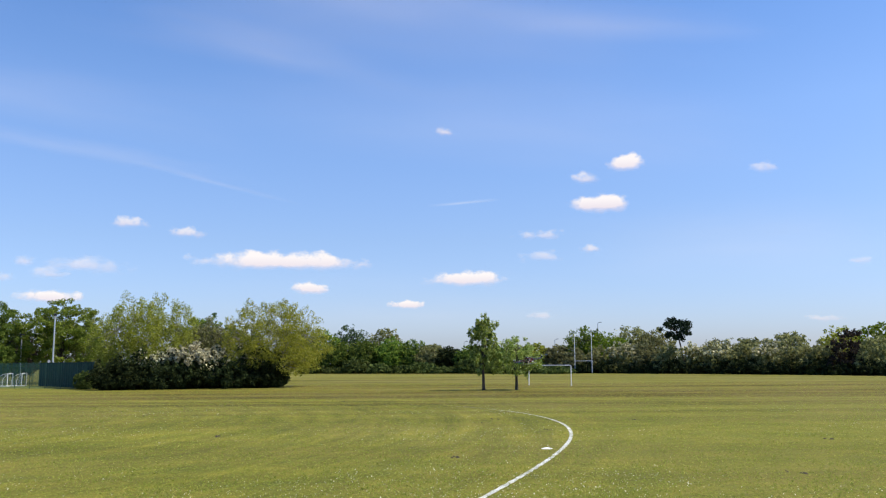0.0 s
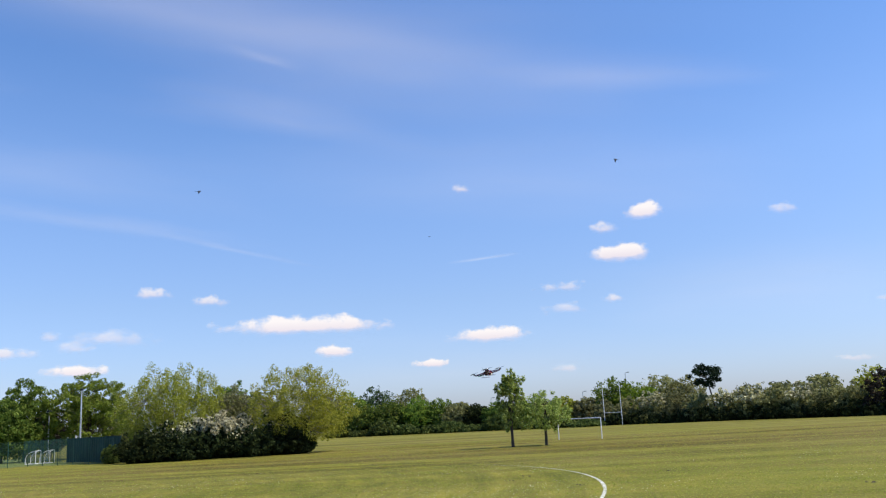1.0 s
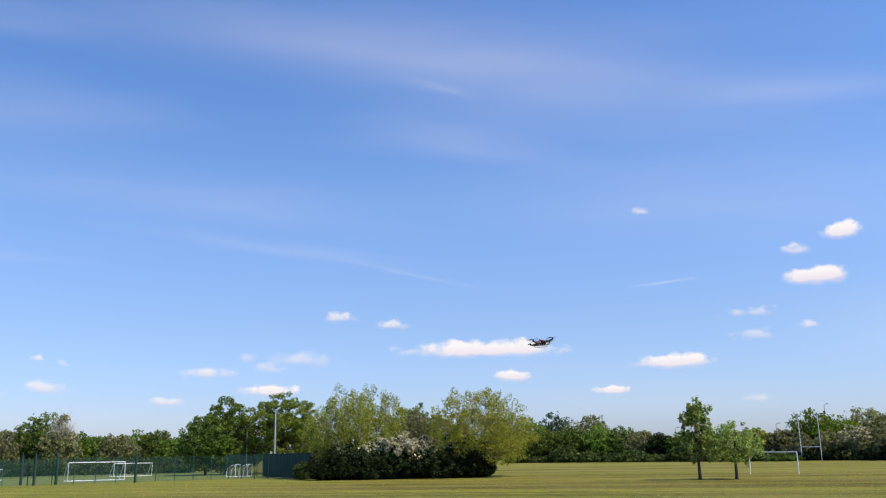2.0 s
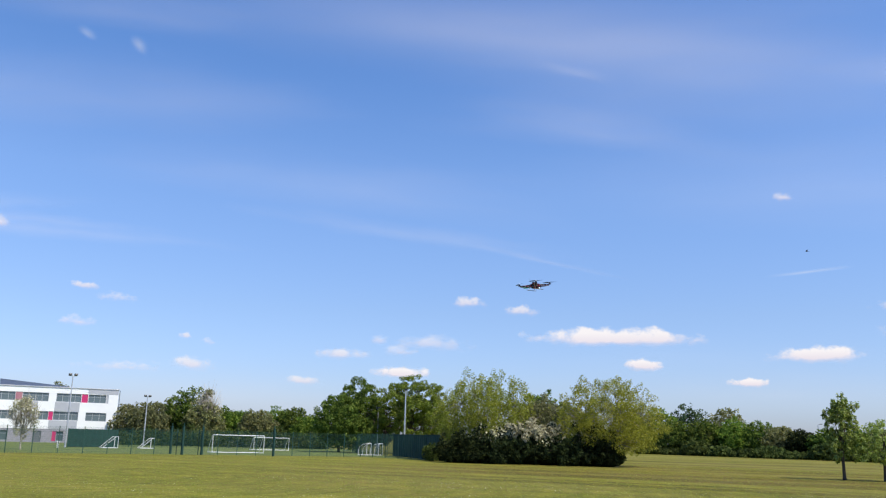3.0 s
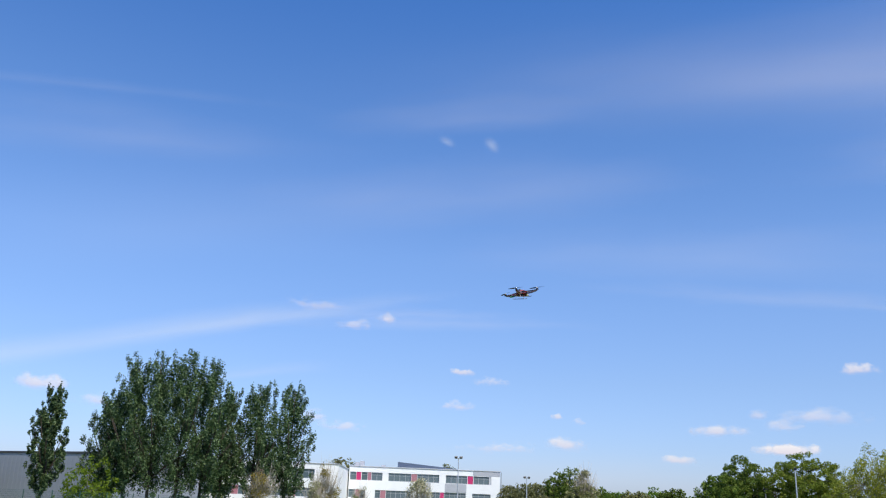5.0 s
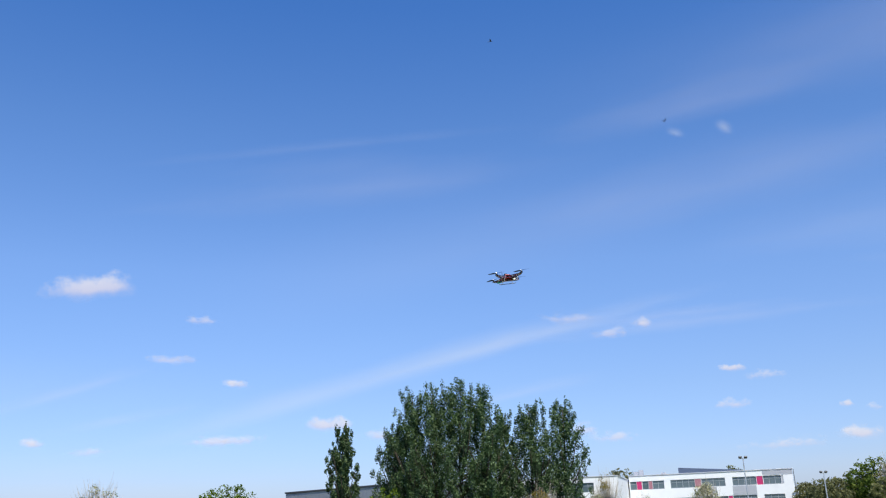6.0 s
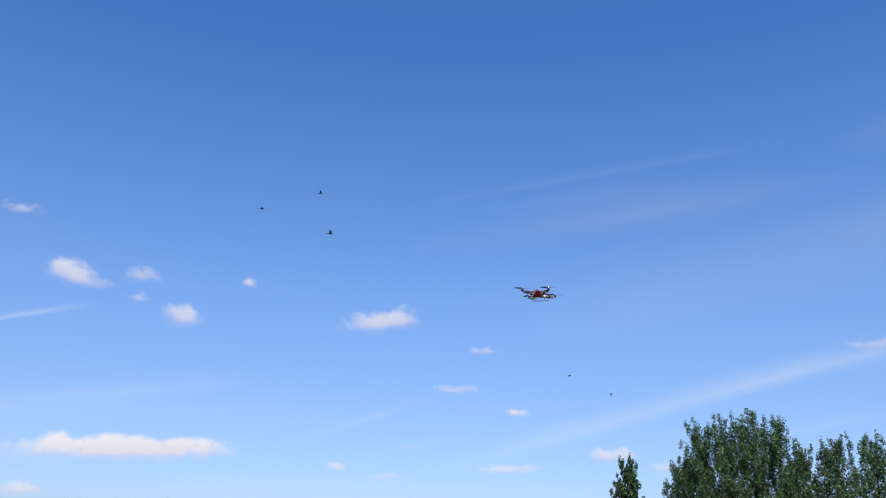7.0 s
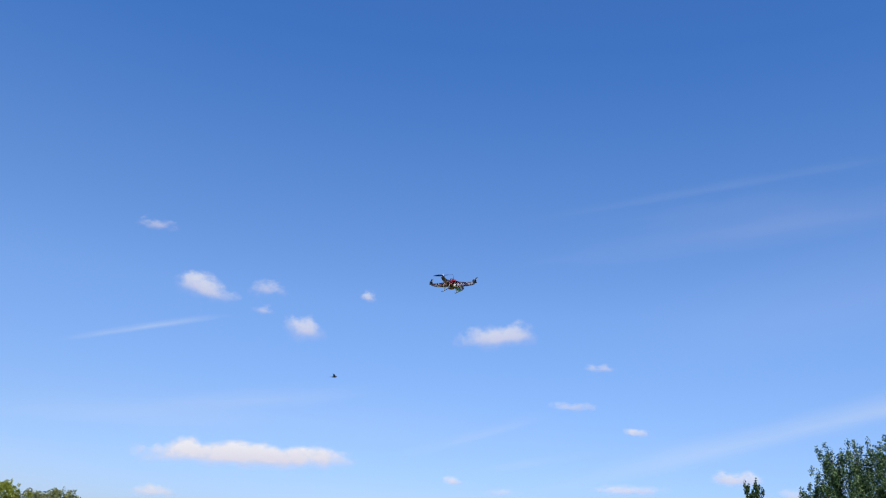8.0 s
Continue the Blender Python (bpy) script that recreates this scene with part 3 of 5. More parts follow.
LINE_C = (4.581, 0.1813, -0.009514, -0.00019)
lv, lf = [], []
steps = 220
for i in range(steps + 1):
    y = 7.0 + 50.0 * i / steps
    side = Vector((1.0, -(line_x(y + 0.05) - line_x(y - 0.05)) / 0.1)).normalized()
    half = 0.066 + 0.012 * math.sin(i * 1.7) + 0.01 * math.sin(i * 4.1)
    half *= min(1.0, (steps - i) / 90 + 0.12)
    for k in (-half, half):
        lv.append((line_x(y) + k * side.x, y + k * side.y, 0.012))
for i in range(steps):
    lf.append((2 * i, 2 * i + 1, 2 * i + 3, 2 * i + 2))
tagged(mesh("boundary_line", lv, lf, LINE_PAINT), "curved white line painted on the grass", "line", kind="structure")

bm = bmesh.new()
bmesh.ops.create_cone(bm, cap_ends=True, segments=20, radius1=0.19, radius2=0.07, depth=0.035, matrix=Matrix.Translation((0, 0, 0.0175)))
root = empty("marker_disc", pose(3.3, 28.4, 0.0), "flat white plastic marker lying on the grass", "marker")
part("disc", bm, CHALK, root)


def scatter(seed, n, az0, az1, d0, d1, power=1.0):
    rng = np.random.default_rng(seed)
    az = np.radians(rng.uniform(az0, az1, n))
    d = d0 + (d1 - d0) * rng.random(n) ** power
    return rng, -d * np.sin(az), d * np.cos(az), d


def grass_blades():
    n = 240000
    rng, x, y, d = scatter(7, n, -34, 62, 15.5, 120, 2.1)
    a = rng.uniform(0, 6.28, n)
    h = rng.uniform(0.015, 0.045, n) * (1 + 0.4 * np.sin(x * 1.3) * np.sin(y * 0.9))
    w = rng.uniform(0.006, 0.014, n) * (1 + d / 50)
    lean = rng.normal(size=(n, 2)) * 0.06
    v = np.zeros((n, 3, 3))
    v[:, 0] = np.c_[x - w * np.cos(a), y - w * np.sin(a), np.zeros(n)]
    v[:, 1] = np.c_[x + w * np.cos(a), y + w * np.sin(a), np.zeros(n)]
    v[:, 2] = np.c_[x + lean[:, 0], y + lean[:, 1], h]
    return v.reshape(-1, 3), np.arange(3 * n).reshape(-1, 3)


LEAF_GRASS = leaf_material("grass_blades", (0.17, 0.21, 0.035), (0.25, 0.27, 0.05), (0.38, 0.36, 0.1), 0.55)
v, f = grass_blades()
tagged(fast_mesh("grass", v, f, LEAF_GRASS), "short mown grass blades on the field", "grass", kind="stuff")


def daisies():
    n = 17000
    rng, x, y, d = scatter(9, n, -30, 60, 16, 60, 1.5)
    keep = (np.sin(x * 0.35 + 1.0) + np.sin(y * 0.41) + np.sin(x * 0.9 - y * 0.7) * 0.7 + rng.normal(size=n) * 0.7 - 0.045 * np.abs(x + 10)) > 0.3
    x, y = x[keep], y[keep]
    n = len(x)
    r = rng.uniform(0.006, 0.0125, n)
    z = rng.uniform(0.035, 0.07, n)
    ang = np.arange(6) * math.pi / 3
    v = np.zeros((n, 7, 3))
    v[:, 0] = np.c_[x, y, z + 0.006]
    tilt = rng.normal(size=(n, 2)) * 0.5
    for k in range(6):
        dx, dy = r * math.cos(ang[k]), r * math.sin(ang[k])
        v[:, k + 1] = np.c_[x + dx, y + dy, z + dx * tilt[:, 0] + dy * tilt[:, 1]]
    tri = np.array([[0, k + 1, (k + 1) % 6 + 1] for k in range(6)])
    return v.reshape(-1, 3), (np.arange(n)[:, None, None] * 7 + tri[None]).reshape(-1, 3)


DAISY = leaf_material("daisy", (0.6, 0.57, 0.36), (0.8, 0.78, 0.6), (0.84, 0.83, 0.72), 0.2)
v, f = daisies()
tagged(fast_mesh("daisies", v, f, DAISY), "scattered white daisies in the mown grass", "flowers", kind="stuff")


# small clods and worn tufts on the turf
rng = np.random.default_rng(3)
CV, CF = [], []
for x, y in ((-7.3, 64.0), (8.7, 22.0), (0.3, 26.0), (13.6, 31.0), (2.4, 43.0), (9.0, 42.0), (-8.8, 34.0), (22.0, 80.0), (1.6, 40.5), (4.2, 36.0)):
    for k in range(5):
        c = np.array([x + rng.normal() * 0.12, y + rng.normal() * 0.2, 0.0])
        k0 = len(CV)
        r = rng.uniform(0.03, 0.07)
        ring = [c + np.array([r * math.cos(q) * rng.uniform(0.7, 1.2), r * math.sin(q) * rng.uniform(0.7, 1.2), 0.0]) for q in np.arange(6) * math.pi / 3]
        CV += ring + [c + np.array([0, 0, r * 0.8])]
        CF += [(k0 + q, k0 + (q + 1) % 6, k0 + 6) for q in range(6)]
tagged(mesh("soil_clods", CV, CF, BARK), "small dark clods of earth on the turf", "soil", kind="stuff")

# ---- sports equipment ----
def goal(place, turn, w, h, depth, label, group="", arched=False, net=True):
    """A goal facing local -y; its back leans down to the ground behind."""
    root = empty("goal", pose(*place, 0, 0, turn), label, "goal", group)
    r = 0.055
    for x in (-w / 2, w / 2):
        V, F = tubes([([(x, 0, 0), (x, 0, h)], [r, r], 8)])
        mesh("post", V, F, GOAL_WHITE, root)
        if depth:
            if arched:
                pts = [(x, 0.02, h - 0.03)] + [(x, depth * math.sin(radians(a)), h * (0.35 + 0.63 * math.cos(radians(a)))) for a in (20, 40, 60, 80)] + [(x, depth, 0.05)]
            else:
                pts = [(x, 0.02, h - 0.03), (x, 0.35, h - 0.05), (x, depth, 0.05)]
            V, F = tubes([(pts, [r * 0.7] * len(pts), 6), ([(x, 0.02, 0.04), (x, depth, 0.04)], [r * 0.7] * 2, 6)])
            mesh("side_frame", V, F, GOAL_WHITE, root)
    V, F = tubes([([(-w / 2 + 0.02, 0, h - 0.02), (w / 2 - 0.02, 0, h - 0.02)], [r, r], 8)])
    mesh("crossbar", V, F, GOAL_WHITE, root)
    if depth:
        V, F = tubes([([(-w / 2, depth, 0.05), (w / 2, depth, 0.05)], [r * 0.7] * 2, 6), ([(-w / 2, 0, 0.05), (w / 2, 0, 0.05)], [r * 0.7] * 2, 6)])
        mesh("ground_bar", V, F, GOAL_WHITE, root)
        if net:
            specs = []
            for i in range(int(w / 0.3) + 1):
                x = -w / 2 + i * 0.3
                specs.append(([(x, 0.03, h - 0.04), (x, 0.35, h - 0.06), (x, depth - 0.02, 0.06)], [0.004] * 3, 3))
            for k in range(1, 8):
                t = k / 8
                specs.append(([(-w / 2, 0.35 + (depth - 0.35) * t, (h - 0.06) * (1 - t)), (w / 2, 0.35 + (depth - 0.35) * t, (h - 0.06) * (1 - t))], [0.004] * 2, 3))
            V, F = tubes(specs)
            mesh("net", V, F, NET, root)
    return root


def between(a, b):
    a, b = Vector(a), Vector(b)
    return (a + b) / 2, math.degrees(math.atan2((b - a).y, (b - a).x)), (b - a).length


c, turn, w = between(polar(-5.66, 107), polar(-8.2, 103))
goal(c, turn, 6.6, 2.4, 0, "white goal frame without a net standing on the field")
c, turn, w = between(polar(36.28, 127.5), polar(33.12, 130))
goal(c, turn, w, 2.44, 1.9, "large white football goal with a net inside the court")
c, turn, w = between(polar(33.74, 153), polar(31.56, 156))
goal(c, turn, w, 2.1, 1.5, "smaller white football goal with a net")
goal(polar(41.95, 146), 42 + 100, 3.0, 1.75, 2.2, "small white goal seen side-on with a slanting net", "small goals")
goal(polar(39.85, 148), 40 + 100, 3.0, 1.6, 2.0, "small white goal seen side-on with a slanting net", "small goals")
goal(polar(26.45, 133), 26 + 75, 2.4, 1.75, 1.3, "small white goal with arched side frames", "arched goals", True)
goal(polar(25.7, 134), 26 + 75, 2.4, 1.75, 1.3, "small white goal with arched side frames", "arched goals", True)

# rugby posts
a, b = Vector(polar(-8.57, 216)), Vector(polar(-9.66, 213))
c, turn, w = between(a, b)
root = empty("rugby_posts", pose(*c, 0, 0, turn), "tall white H-shaped rugby posts", "rugby posts")
for x, top in ((-w / 2, 10.2), (w / 2, 10.6)):
    V, F = tubes([([(x, 0, 0), (x, 0, 3), (x, 0, top)], [0.085, 0.08, 0.05], 8)])
    mesh("post", V, F, GOAL_WHITE, root)
V, F = tubes([([(-w / 2, 0, 3.0), (w / 2, 0, 3.0)], [0.06, 0.06], 8)])
mesh("crossbar", V, F, GOAL_WHITE, root)


def floodlight(place, h, turn, label):
    root = empty("floodlight_mast", pose(*place, 0, 0, turn), label, "floodlight", "floodlight masts")
    V, F = tubes([([(0, 0, 0), (0, 0, 0.5), (0, 0, h)], [0.16, 0.13, 0.08], 10)])
    mesh("mast", V, F, GALV, root)
    V, F = tubes([([(-0.6, 0, h - 0.1), (0.6, 0, h - 0.1)], [0.04, 0.04], 6)])
    mesh("bracket", V, F, GALV, root)
    for x in (-0.42, 0.42):
        bm = bmesh.new()
        box(bm, (x - 0.24, -0.26, h - 0.04), (x + 0.24, 0.1, h + 0.2), 0.04)
        bmesh.ops.rotate(bm, verts=bm.verts, cent=(x, 0, h), matrix=Matrix.Rotation(radians(-25), 3, "X"))
        lamp = part("lamp_head", bm, HEAD_DARK, root)
        bm = bmesh.new()
        box(bm, (x - 0.2, -0.16, h - 0.085), (x + 0.2, 0.08, h - 0.06))
        part("lens", bm, GLASS, lamp)
    return root


floodlight(polar(24.2, 131), 9.6, 110, "slim pale floodlight mast beside the court")
floodlight(polar(25.95, 150), 7.4, 100, "slim pale floodlight mast behind the court")
floodlight(polar(44.8, 144), 10.7, 60, "tall grey floodlight mast before the school")
floodlight(polar(40.4, 170), 8.9, 60, "tall grey floodlight mast behind the court")


# greener turf inside the fence
TURF = plain("court_turf", (0.105, 0.135, 0.02), 0.95, grain=0.45, scale=1.2, relief=0.4)
edge = [(-91.6, 8.0), (-85.6, 46.2), (-80.2, 73.0), (-68.2, 91.0), (-55.0, 108.6), (-41.6, 103.0), polar(27.0, 150)[:2], polar(26.0, 186)[:2], polar(50.0, 196)[:2], polar(75.0, 140)[:2]]
tagged(mesh("court_turf", [(x, y, 0.006) for x, y in edge], [tuple(range(len(edge)))], TURF), "greener short turf inside the fence", "turf", kind="structure")


# ---- fences ----
def fence_run(a, b, h, label, wires=True, post_r=0.035, screen=False, bay=2.6, group="court fence"):
    """Green fence from a to b: posts, and mesh panels of upright and level wires, or cloth screens."""
    c, turn, w = between(a, b)
    root = empty("fence", pose(*a, 0, 0, turn), label, "fence", group)
    n = max(1, round(w / bay))
    step = w / n
    bm = bmesh.new()
    box(bm, (-post_r, -post_r, 0), (post_r, post_r, h + 0.05), 0.01)
    first = part("post", bm, FENCE_GREEN, root)
    for i in range(1, n + 1):
        ob = new("post", first.data)
        ob.parent, ob.location = root, (i * step, 0, 0)
    if screen:
        V, F = [], []
        m = 14
        for i in range(m + 1):
            x = 0.04 + (step - 0.08) * i / m
            y = 0.03 * math.sin(i * 1.3)
            for z in (0.05, h * 0.5, h - 0.05):
                V += [(x, y - 0.006, z), (x, y + 0.006, z)]
        for i in range(m):
            for k in range(2):
                for s in (0, 1):
                    F.append((6 * i + 2 * k + s, 6 * i + 6 + 2 * k + s, 6 * i + 8 + 2 * k + s, 6 * i + 2 + 2 * k + s))
        panel = mesh("screen_panel", V, F, SCREEN_GREEN, root)
    else:
        V, F = [], []

        def bar(x0, z0, x1, z1, r):
            k = len(V)
            V.extend([(x0, -r, z0), (x1, -r, z0), (x1, -r, z1), (x0, -r, z1), (x0, r, z0), (x1, r, z0), (x1, r, z1), (x0, r, z1)])
            F.extend([(k, k + 1, k + 2, k + 3), (k + 7, k + 6, k + 5, k + 4), (k, k + 4, k + 5, k + 1), (k + 3, k + 2, k + 6, k + 7), (k, k + 3, k + 7, k + 4), (k + 1, k + 5, k + 6, k + 2)])

        k = int((step - 0.1) / 0.1)
        for i in range(k):
            x = 0.06 + (step - 0.12) * i / (k - 1)
            bar(x - 0.005, 0.06, x + 0.005, h - 0.02, 0.005)
        for i in range(int(h / 0.2) + 1):
            z = 0.06 + (h - 0.1) * i / int(h / 0.2)
            bar(0.04, z - 0.005, step - 0.04, z + 0.005, 0.007)
        panel = mesh("mesh_panel", V, F, FENCE_GREEN, root)
    for i in range(1, n):
        ob = new(panel.name.split(".")[0], panel.data)
        ob.parent, ob.location = root, (i * step, 0, 0)
    return root


CORNERS = [(-92.0, 8.0, 0), (-86.0, 46.0, 0), (-80.5, 72.5, 0), (-68.5, 90.5, 0), (-55.0, 108.0, 0), (-41.2, 102.5, 0)]
for i in range(len(CORNERS) - 1):
    fence_run(CORNERS[i], CORNERS[i + 1], 3.0, "dark green weldmesh fence along the field")
MIDWAY = polar(24.9, 129)
fence_run(CORNERS[-1], MIDWAY, 3.2, "dark green screened fence of the sports court", screen=True)
fence_run(MIDWAY, polar(27.5, 150), 3.2, "dark green weldmesh fence of the sports court")
fence_run(polar(41.9, 151), polar(44.7, 146), 2.8, "dark green screened fence before the school", screen=True)
fence_run(polar(37.0, 168), polar(41.9, 151), 2.8, "dark green weldmesh fence behind the small goals")
fence_run(polar(27.5, 168), polar(37.0, 168), 3.0, "dark green weldmesh fence behind the court")
for az, d in ((38.77, 116), (38.08, 112), (36.9, 113), (32.5, 113)):
    root = empty("padded_post", pose(*polar(az, d)), "thick dark green padded post at the court", "post", "padded posts")
    bm = bmesh.new()
    bmesh.ops.create_cone(bm, cap_ends=True, segments=12, radius1=0.16, radius2=0.145, depth=3.4, matrix=Matrix.Translation((0, 0, 1.7)))
    part("padding", bm, SCREEN_GREEN, root)
    V, F = tubes([([(0, 0, 3.35), (0, 0, 3.75)], [0.05, 0.05], 8)])
    mesh("pole", V, F, FENCE_GREEN, root)
for x in (41, 44.5, 47.8, 50.6):
    bm = bmesh.new()
    box(bm, (-0.12, -0.06, 0), (0.12, 0.06, 1.0), 0.03)
    root = empty("bollard", pose(*polar(x + 4.2, 138), 0, 0, x), "short white wooden bollard on the grass", "bollard", "white bollards")
    part("post", bm, GOAL_WHITE, root)

# street lamps beyond the trees
for az, top in ((-18.8, 1.42), (-19.7, 1.25), (-17.2, 1.0), (-24.0, 1.75), (-24.5, 1.7), (-1.35, 1.4), (0.4, 1.15), (-7.3, 1.5), (-10.1, 2.55)):
    h = EYE[2] + 290 * math.tan(radians(top))
    root = empty("street_lamp", pose(*polar(az, 290), 0, 0, az), "slim grey street lamp beyond the trees", "street lamp", "street lamps")
    V, F = tubes([([(0, 0, 0), (0, 0, 1.2), (0, 0, h - 0.4), (0.12, 0, h - 0.1), (0.6, 0, h)], [0.16, 0.13, 0.1, 0.09, 0.08], 6)])
    mesh("column", V, F, GALV, root)
    bm = bmesh.new()
    box(bm, (0.5, -0.18, h - 0.08), (1.3, 0.18, h + 0.12), 0.04)
    part("lantern", bm, FRAME_GREY, root)


# ---- school ----
def window_unit(name, parent, x0, x1, z0, z1, y, dark=False):
    """A ribbon window set back in its opening: frame, panes and mullions."""
    n = max(1, round((x1 - x0) / 1.15))
    t = 0.07
    outer, inner = ((x0, z0), (x1, z0), (x1, z1), (x0, z1)), ((x0 + t, z0 + t), (x1 - t, z0 + t), (x1 - t, z1 - t), (x0 + t, z1 - t))
    V = [(x, yy, z) for yy in (y, y + 0.1) for loop in (outer, inner) for x, z in loop]
    F = []
    for k in range(4):
        q = (k + 1) % 4
        F += [(k, q, 4 + q, 4 + k), (12 + k, 12 + q, 8 + q, 8 + k), (k, 8 + k, 8 + q, q), (4 + k, 4 + q, 12 + q, 12 + k)]
    win = mesh(name, V, F, WINDOW_GREY, parent)
    zm = z0 + (z1 - z0) * 0.68
    for i in range(1, n):
        x = x0 + (x1 - x0) * i / n
        bm = bmesh.new()
        box(bm, (x - 0.035, y + 0.01, z0 + t), (x + 0.035, y + 0.09, z1 - t))
        part("mullion", bm, WINDOW_GREY, win)
    bm = bmesh.new()
    box(bm, (x0 + t, y + 0.02, zm - 0.03), (x1 - t, y + 0.08, zm + 0.03))
    part("transom", bm, WINDOW_GREY, win)
    for i in range(n):
        a, b = x0 + (x1 - x0) * i / n + 0.04, x0 + (x1 - x0) * (i + 1) / n - 0.04
        bm = bmesh.new()
        box(bm, (a, y + 0.045, z0 + t), (b, y + 0.06, z1 - t))
        bmesh.ops.rotate(bm, verts=bm.verts, cent=((a + b) / 2, y + 0.05, zm), matrix=Matrix.Rotation(radians(0.6 * math.sin(i * 7.3 + x0)), 3, "Z"))
        part("pane", bm, GLASS, win)
    return win


def wall_with_openings(root, x0, x1, z0, z1, y0, y1, openings, mat):
    """One storey of a front wall: each pier and spandrel round its openings (xa, xb, za, zb) is a panel."""
    cells, x = [], x0
    for xa, xb, za, zb in sorted(openings):
        cells += [(x, xa, z0, z1), (xa, xb, z0, za), (xa, xb, zb, z1)]
        x = xb
    for xa, xb, za, zb in cells + [(x, x1, z0, z1)]:
        if xb - xa > 0.001 and zb - za > 0.001:
            bm = bmesh.new()
            box(bm, (xa, y0, za), (xb, y1, zb))
            part("wall_panel", bm, mat, root)


def sx(u):
    """Along the front, from its left corner."""
    return -15.7 + (u - 300) * 0.03855


school = empty("school_building", pose(*polar(47.0, 188.0), 0, 0, 47.0), "three-storey white rendered school with magenta panels and ribbon windows", "school")
TOP = [(305, 339, "w"), (340, 366, "m"), (368, 401, "w"), (402, 421, "r"), (422, 482, "w"), (515, 639, "w"), (640, 671, "r"), (672, 792, "w"), (828, 946, "w"), (948, 978, "m"), (980, 1066, "w"), (1067, 1078, "g")]
MID = [(302, 338, "w"), (340, 364, "r"), (365, 394, "w"), (445, 474, "w"), (475, 504, "r"), (505, 640, "w"), (690, 748, "g"), (750, 799, "w"), (800, 821, "m"), (822, 940, "w"), (975, 1075, "w")]
LOW = [(355, 425, "w"), (430, 462, "d"), (490, 516, "r"), (517, 577, "w"), (583, 622, "w"), (738, 778, "d"), (828, 845, "m"), (846, 880, "w"), (930, 1010, "w")]
rows = [(TOP, 7.2, 10.55, 7.85, 9.5, WHITE_WALL), (MID, 2.6, 7.2, 4.3, 5.95, WHITE_WALL), (LOW, 0.0, 2.6, 0.3, 2.2, GREY_WALL)]
PANEL = {"m": MAGENTA, "r": ROSE, "g": GREY_PANEL}
for items, z0, z1, za, zb, mat in rows:
    ops = [(sx(a), sx(b), 0.05 if k == "d" else za, zb) for a, b, k in items]
    wall_with_openings(school, sx(300), sx(1125), z0, z1, 0.0, 0.35, ops, mat)
    for (a, b, k), (xa, xb, q0, q1) in zip(items, ops):
        if k in PANEL:
            bm = bmesh.new()
            box(bm, (xa, 0.06, q0), (xb, 0.3, q1), 0.01)
            part("panel", bm, PANEL[k], school)
        elif k == "w":
            window_unit("window", school, xa, xb, q0, q1, 0.16)
        else:
            bm = bmesh.new()
            box(bm, (xa, 0.15, q0), (xb, 0.25, q1), 0.01)
            d = part("door", bm, GREY_PANEL if a < 500 else FRAME_GREY, school)
            bm = bmesh.new()
            box(bm, (xb - 0.25, 0.09, 1.0), (xb - 0.18, 0.15, 1.3), 0.01)
            part("door_handle", bm, GALV, d)
for a, b, z0, z1 in ((978, 1125, 9.62, 10.5), (825, 942, 6.0, 7.8), (690, 746, 6.3, 7.8), (805, 938, 2.62, 4.25)):
    bm = bmesh.new()
    box(bm, (sx(a), -0.03, z0), (sx(b), 0.0, z1))
    part("panel", bm, GREY_PANEL, school)
bm = bmesh.new()
box(bm, (sx(300), 0.35, 0.0), (sx(1125), 16.0, 10.5))
part("rear_block", bm, GREY_PANEL, school)
bm = bmesh.new()
box(bm, (sx(300) - 0.1, -0.12, 10.55), (sx(1125) + 0.12, 16.1, 10.74), 0.03)
part("roof", bm, PALE_CAP, school)
bm = bmesh.new()
vs = box(bm, (sx(560), 3.0, 10.74), (sx(885), 7.0, 12.0))
for q in bm.verts:
    if q.co.z > 11 and q.co.x > 0:
        q.co.z = 11.0
part("roof_louvre", bm, SLATE_BLUE, school, "sloping blue-grey rooftop louvre")
for u, hh in ((325, 0.8), (352, 1.1), (470, 0.4)):
    bm = bmesh.new()
    box(bm, (sx(u), 2.0, 10.74), (sx(u) + 0.9, 3.2, 10.74 + hh), 0.04)
    part("roof_vent", bm, GREY_PANEL, school)
V, F = tubes([([(sx(1131), 0.1, 0.0), (sx(1131), 0.1, 10.5)], [0.07, 0.07], 6)])
mesh("downpipe", V, F, FRAME_GREY, school)
# the wing that comes forward
X1, X0, YF = -15.95, -58.0, -22.0
for z0, z1, za, zb, mat, step in ((6.7, 9.85, 7.2, 8.9, WHITE_WALL, 0), (2.5, 6.7, 3.9, 5.5, WHITE_WALL, 1), (0, 2.5, 0.4, 2.1, GREY_WALL, 2)):
    ops, kinds, x = [], [], X0 + 1.5
    i = 0
    while x < X1 - 4.5:
        wdt = (4.4, 1.1, 3.2)[(i + step) % 3]
        ops.append((x, x + wdt, za, zb))
        kinds.append((i + step) % 3)
        x += wdt + (0.0 if (i + step) % 3 < 2 else 1.9)
        i += 1
    wall_with_openings(school, X0, X1, z0, z1, YF, YF + 0.35, ops, mat)
    for (xa, xb, q0, q1), k in zip(ops, kinds):
        if k == 1:
            bm = bmesh.new()
            box(bm, (xa, YF + 0.06, q0), (xb, YF + 0.3, q1), 0.01)
            part("panel", bm, ROSE, school)
        else:
            window_unit("window", school, xa, xb, q0, q1, YF + 0.16)
bm = bmesh.new()
box(bm, (X0, YF + 0.35, 0), (X1, 14.0, 9.85))
part("wing_block", bm, WHITE_WALL, school)
bm = bmesh.new()
box(bm, (X0 - 0.1, YF - 0.12, 9.85), (X1 + 0.12, 14.1, 10.02), 0.03)
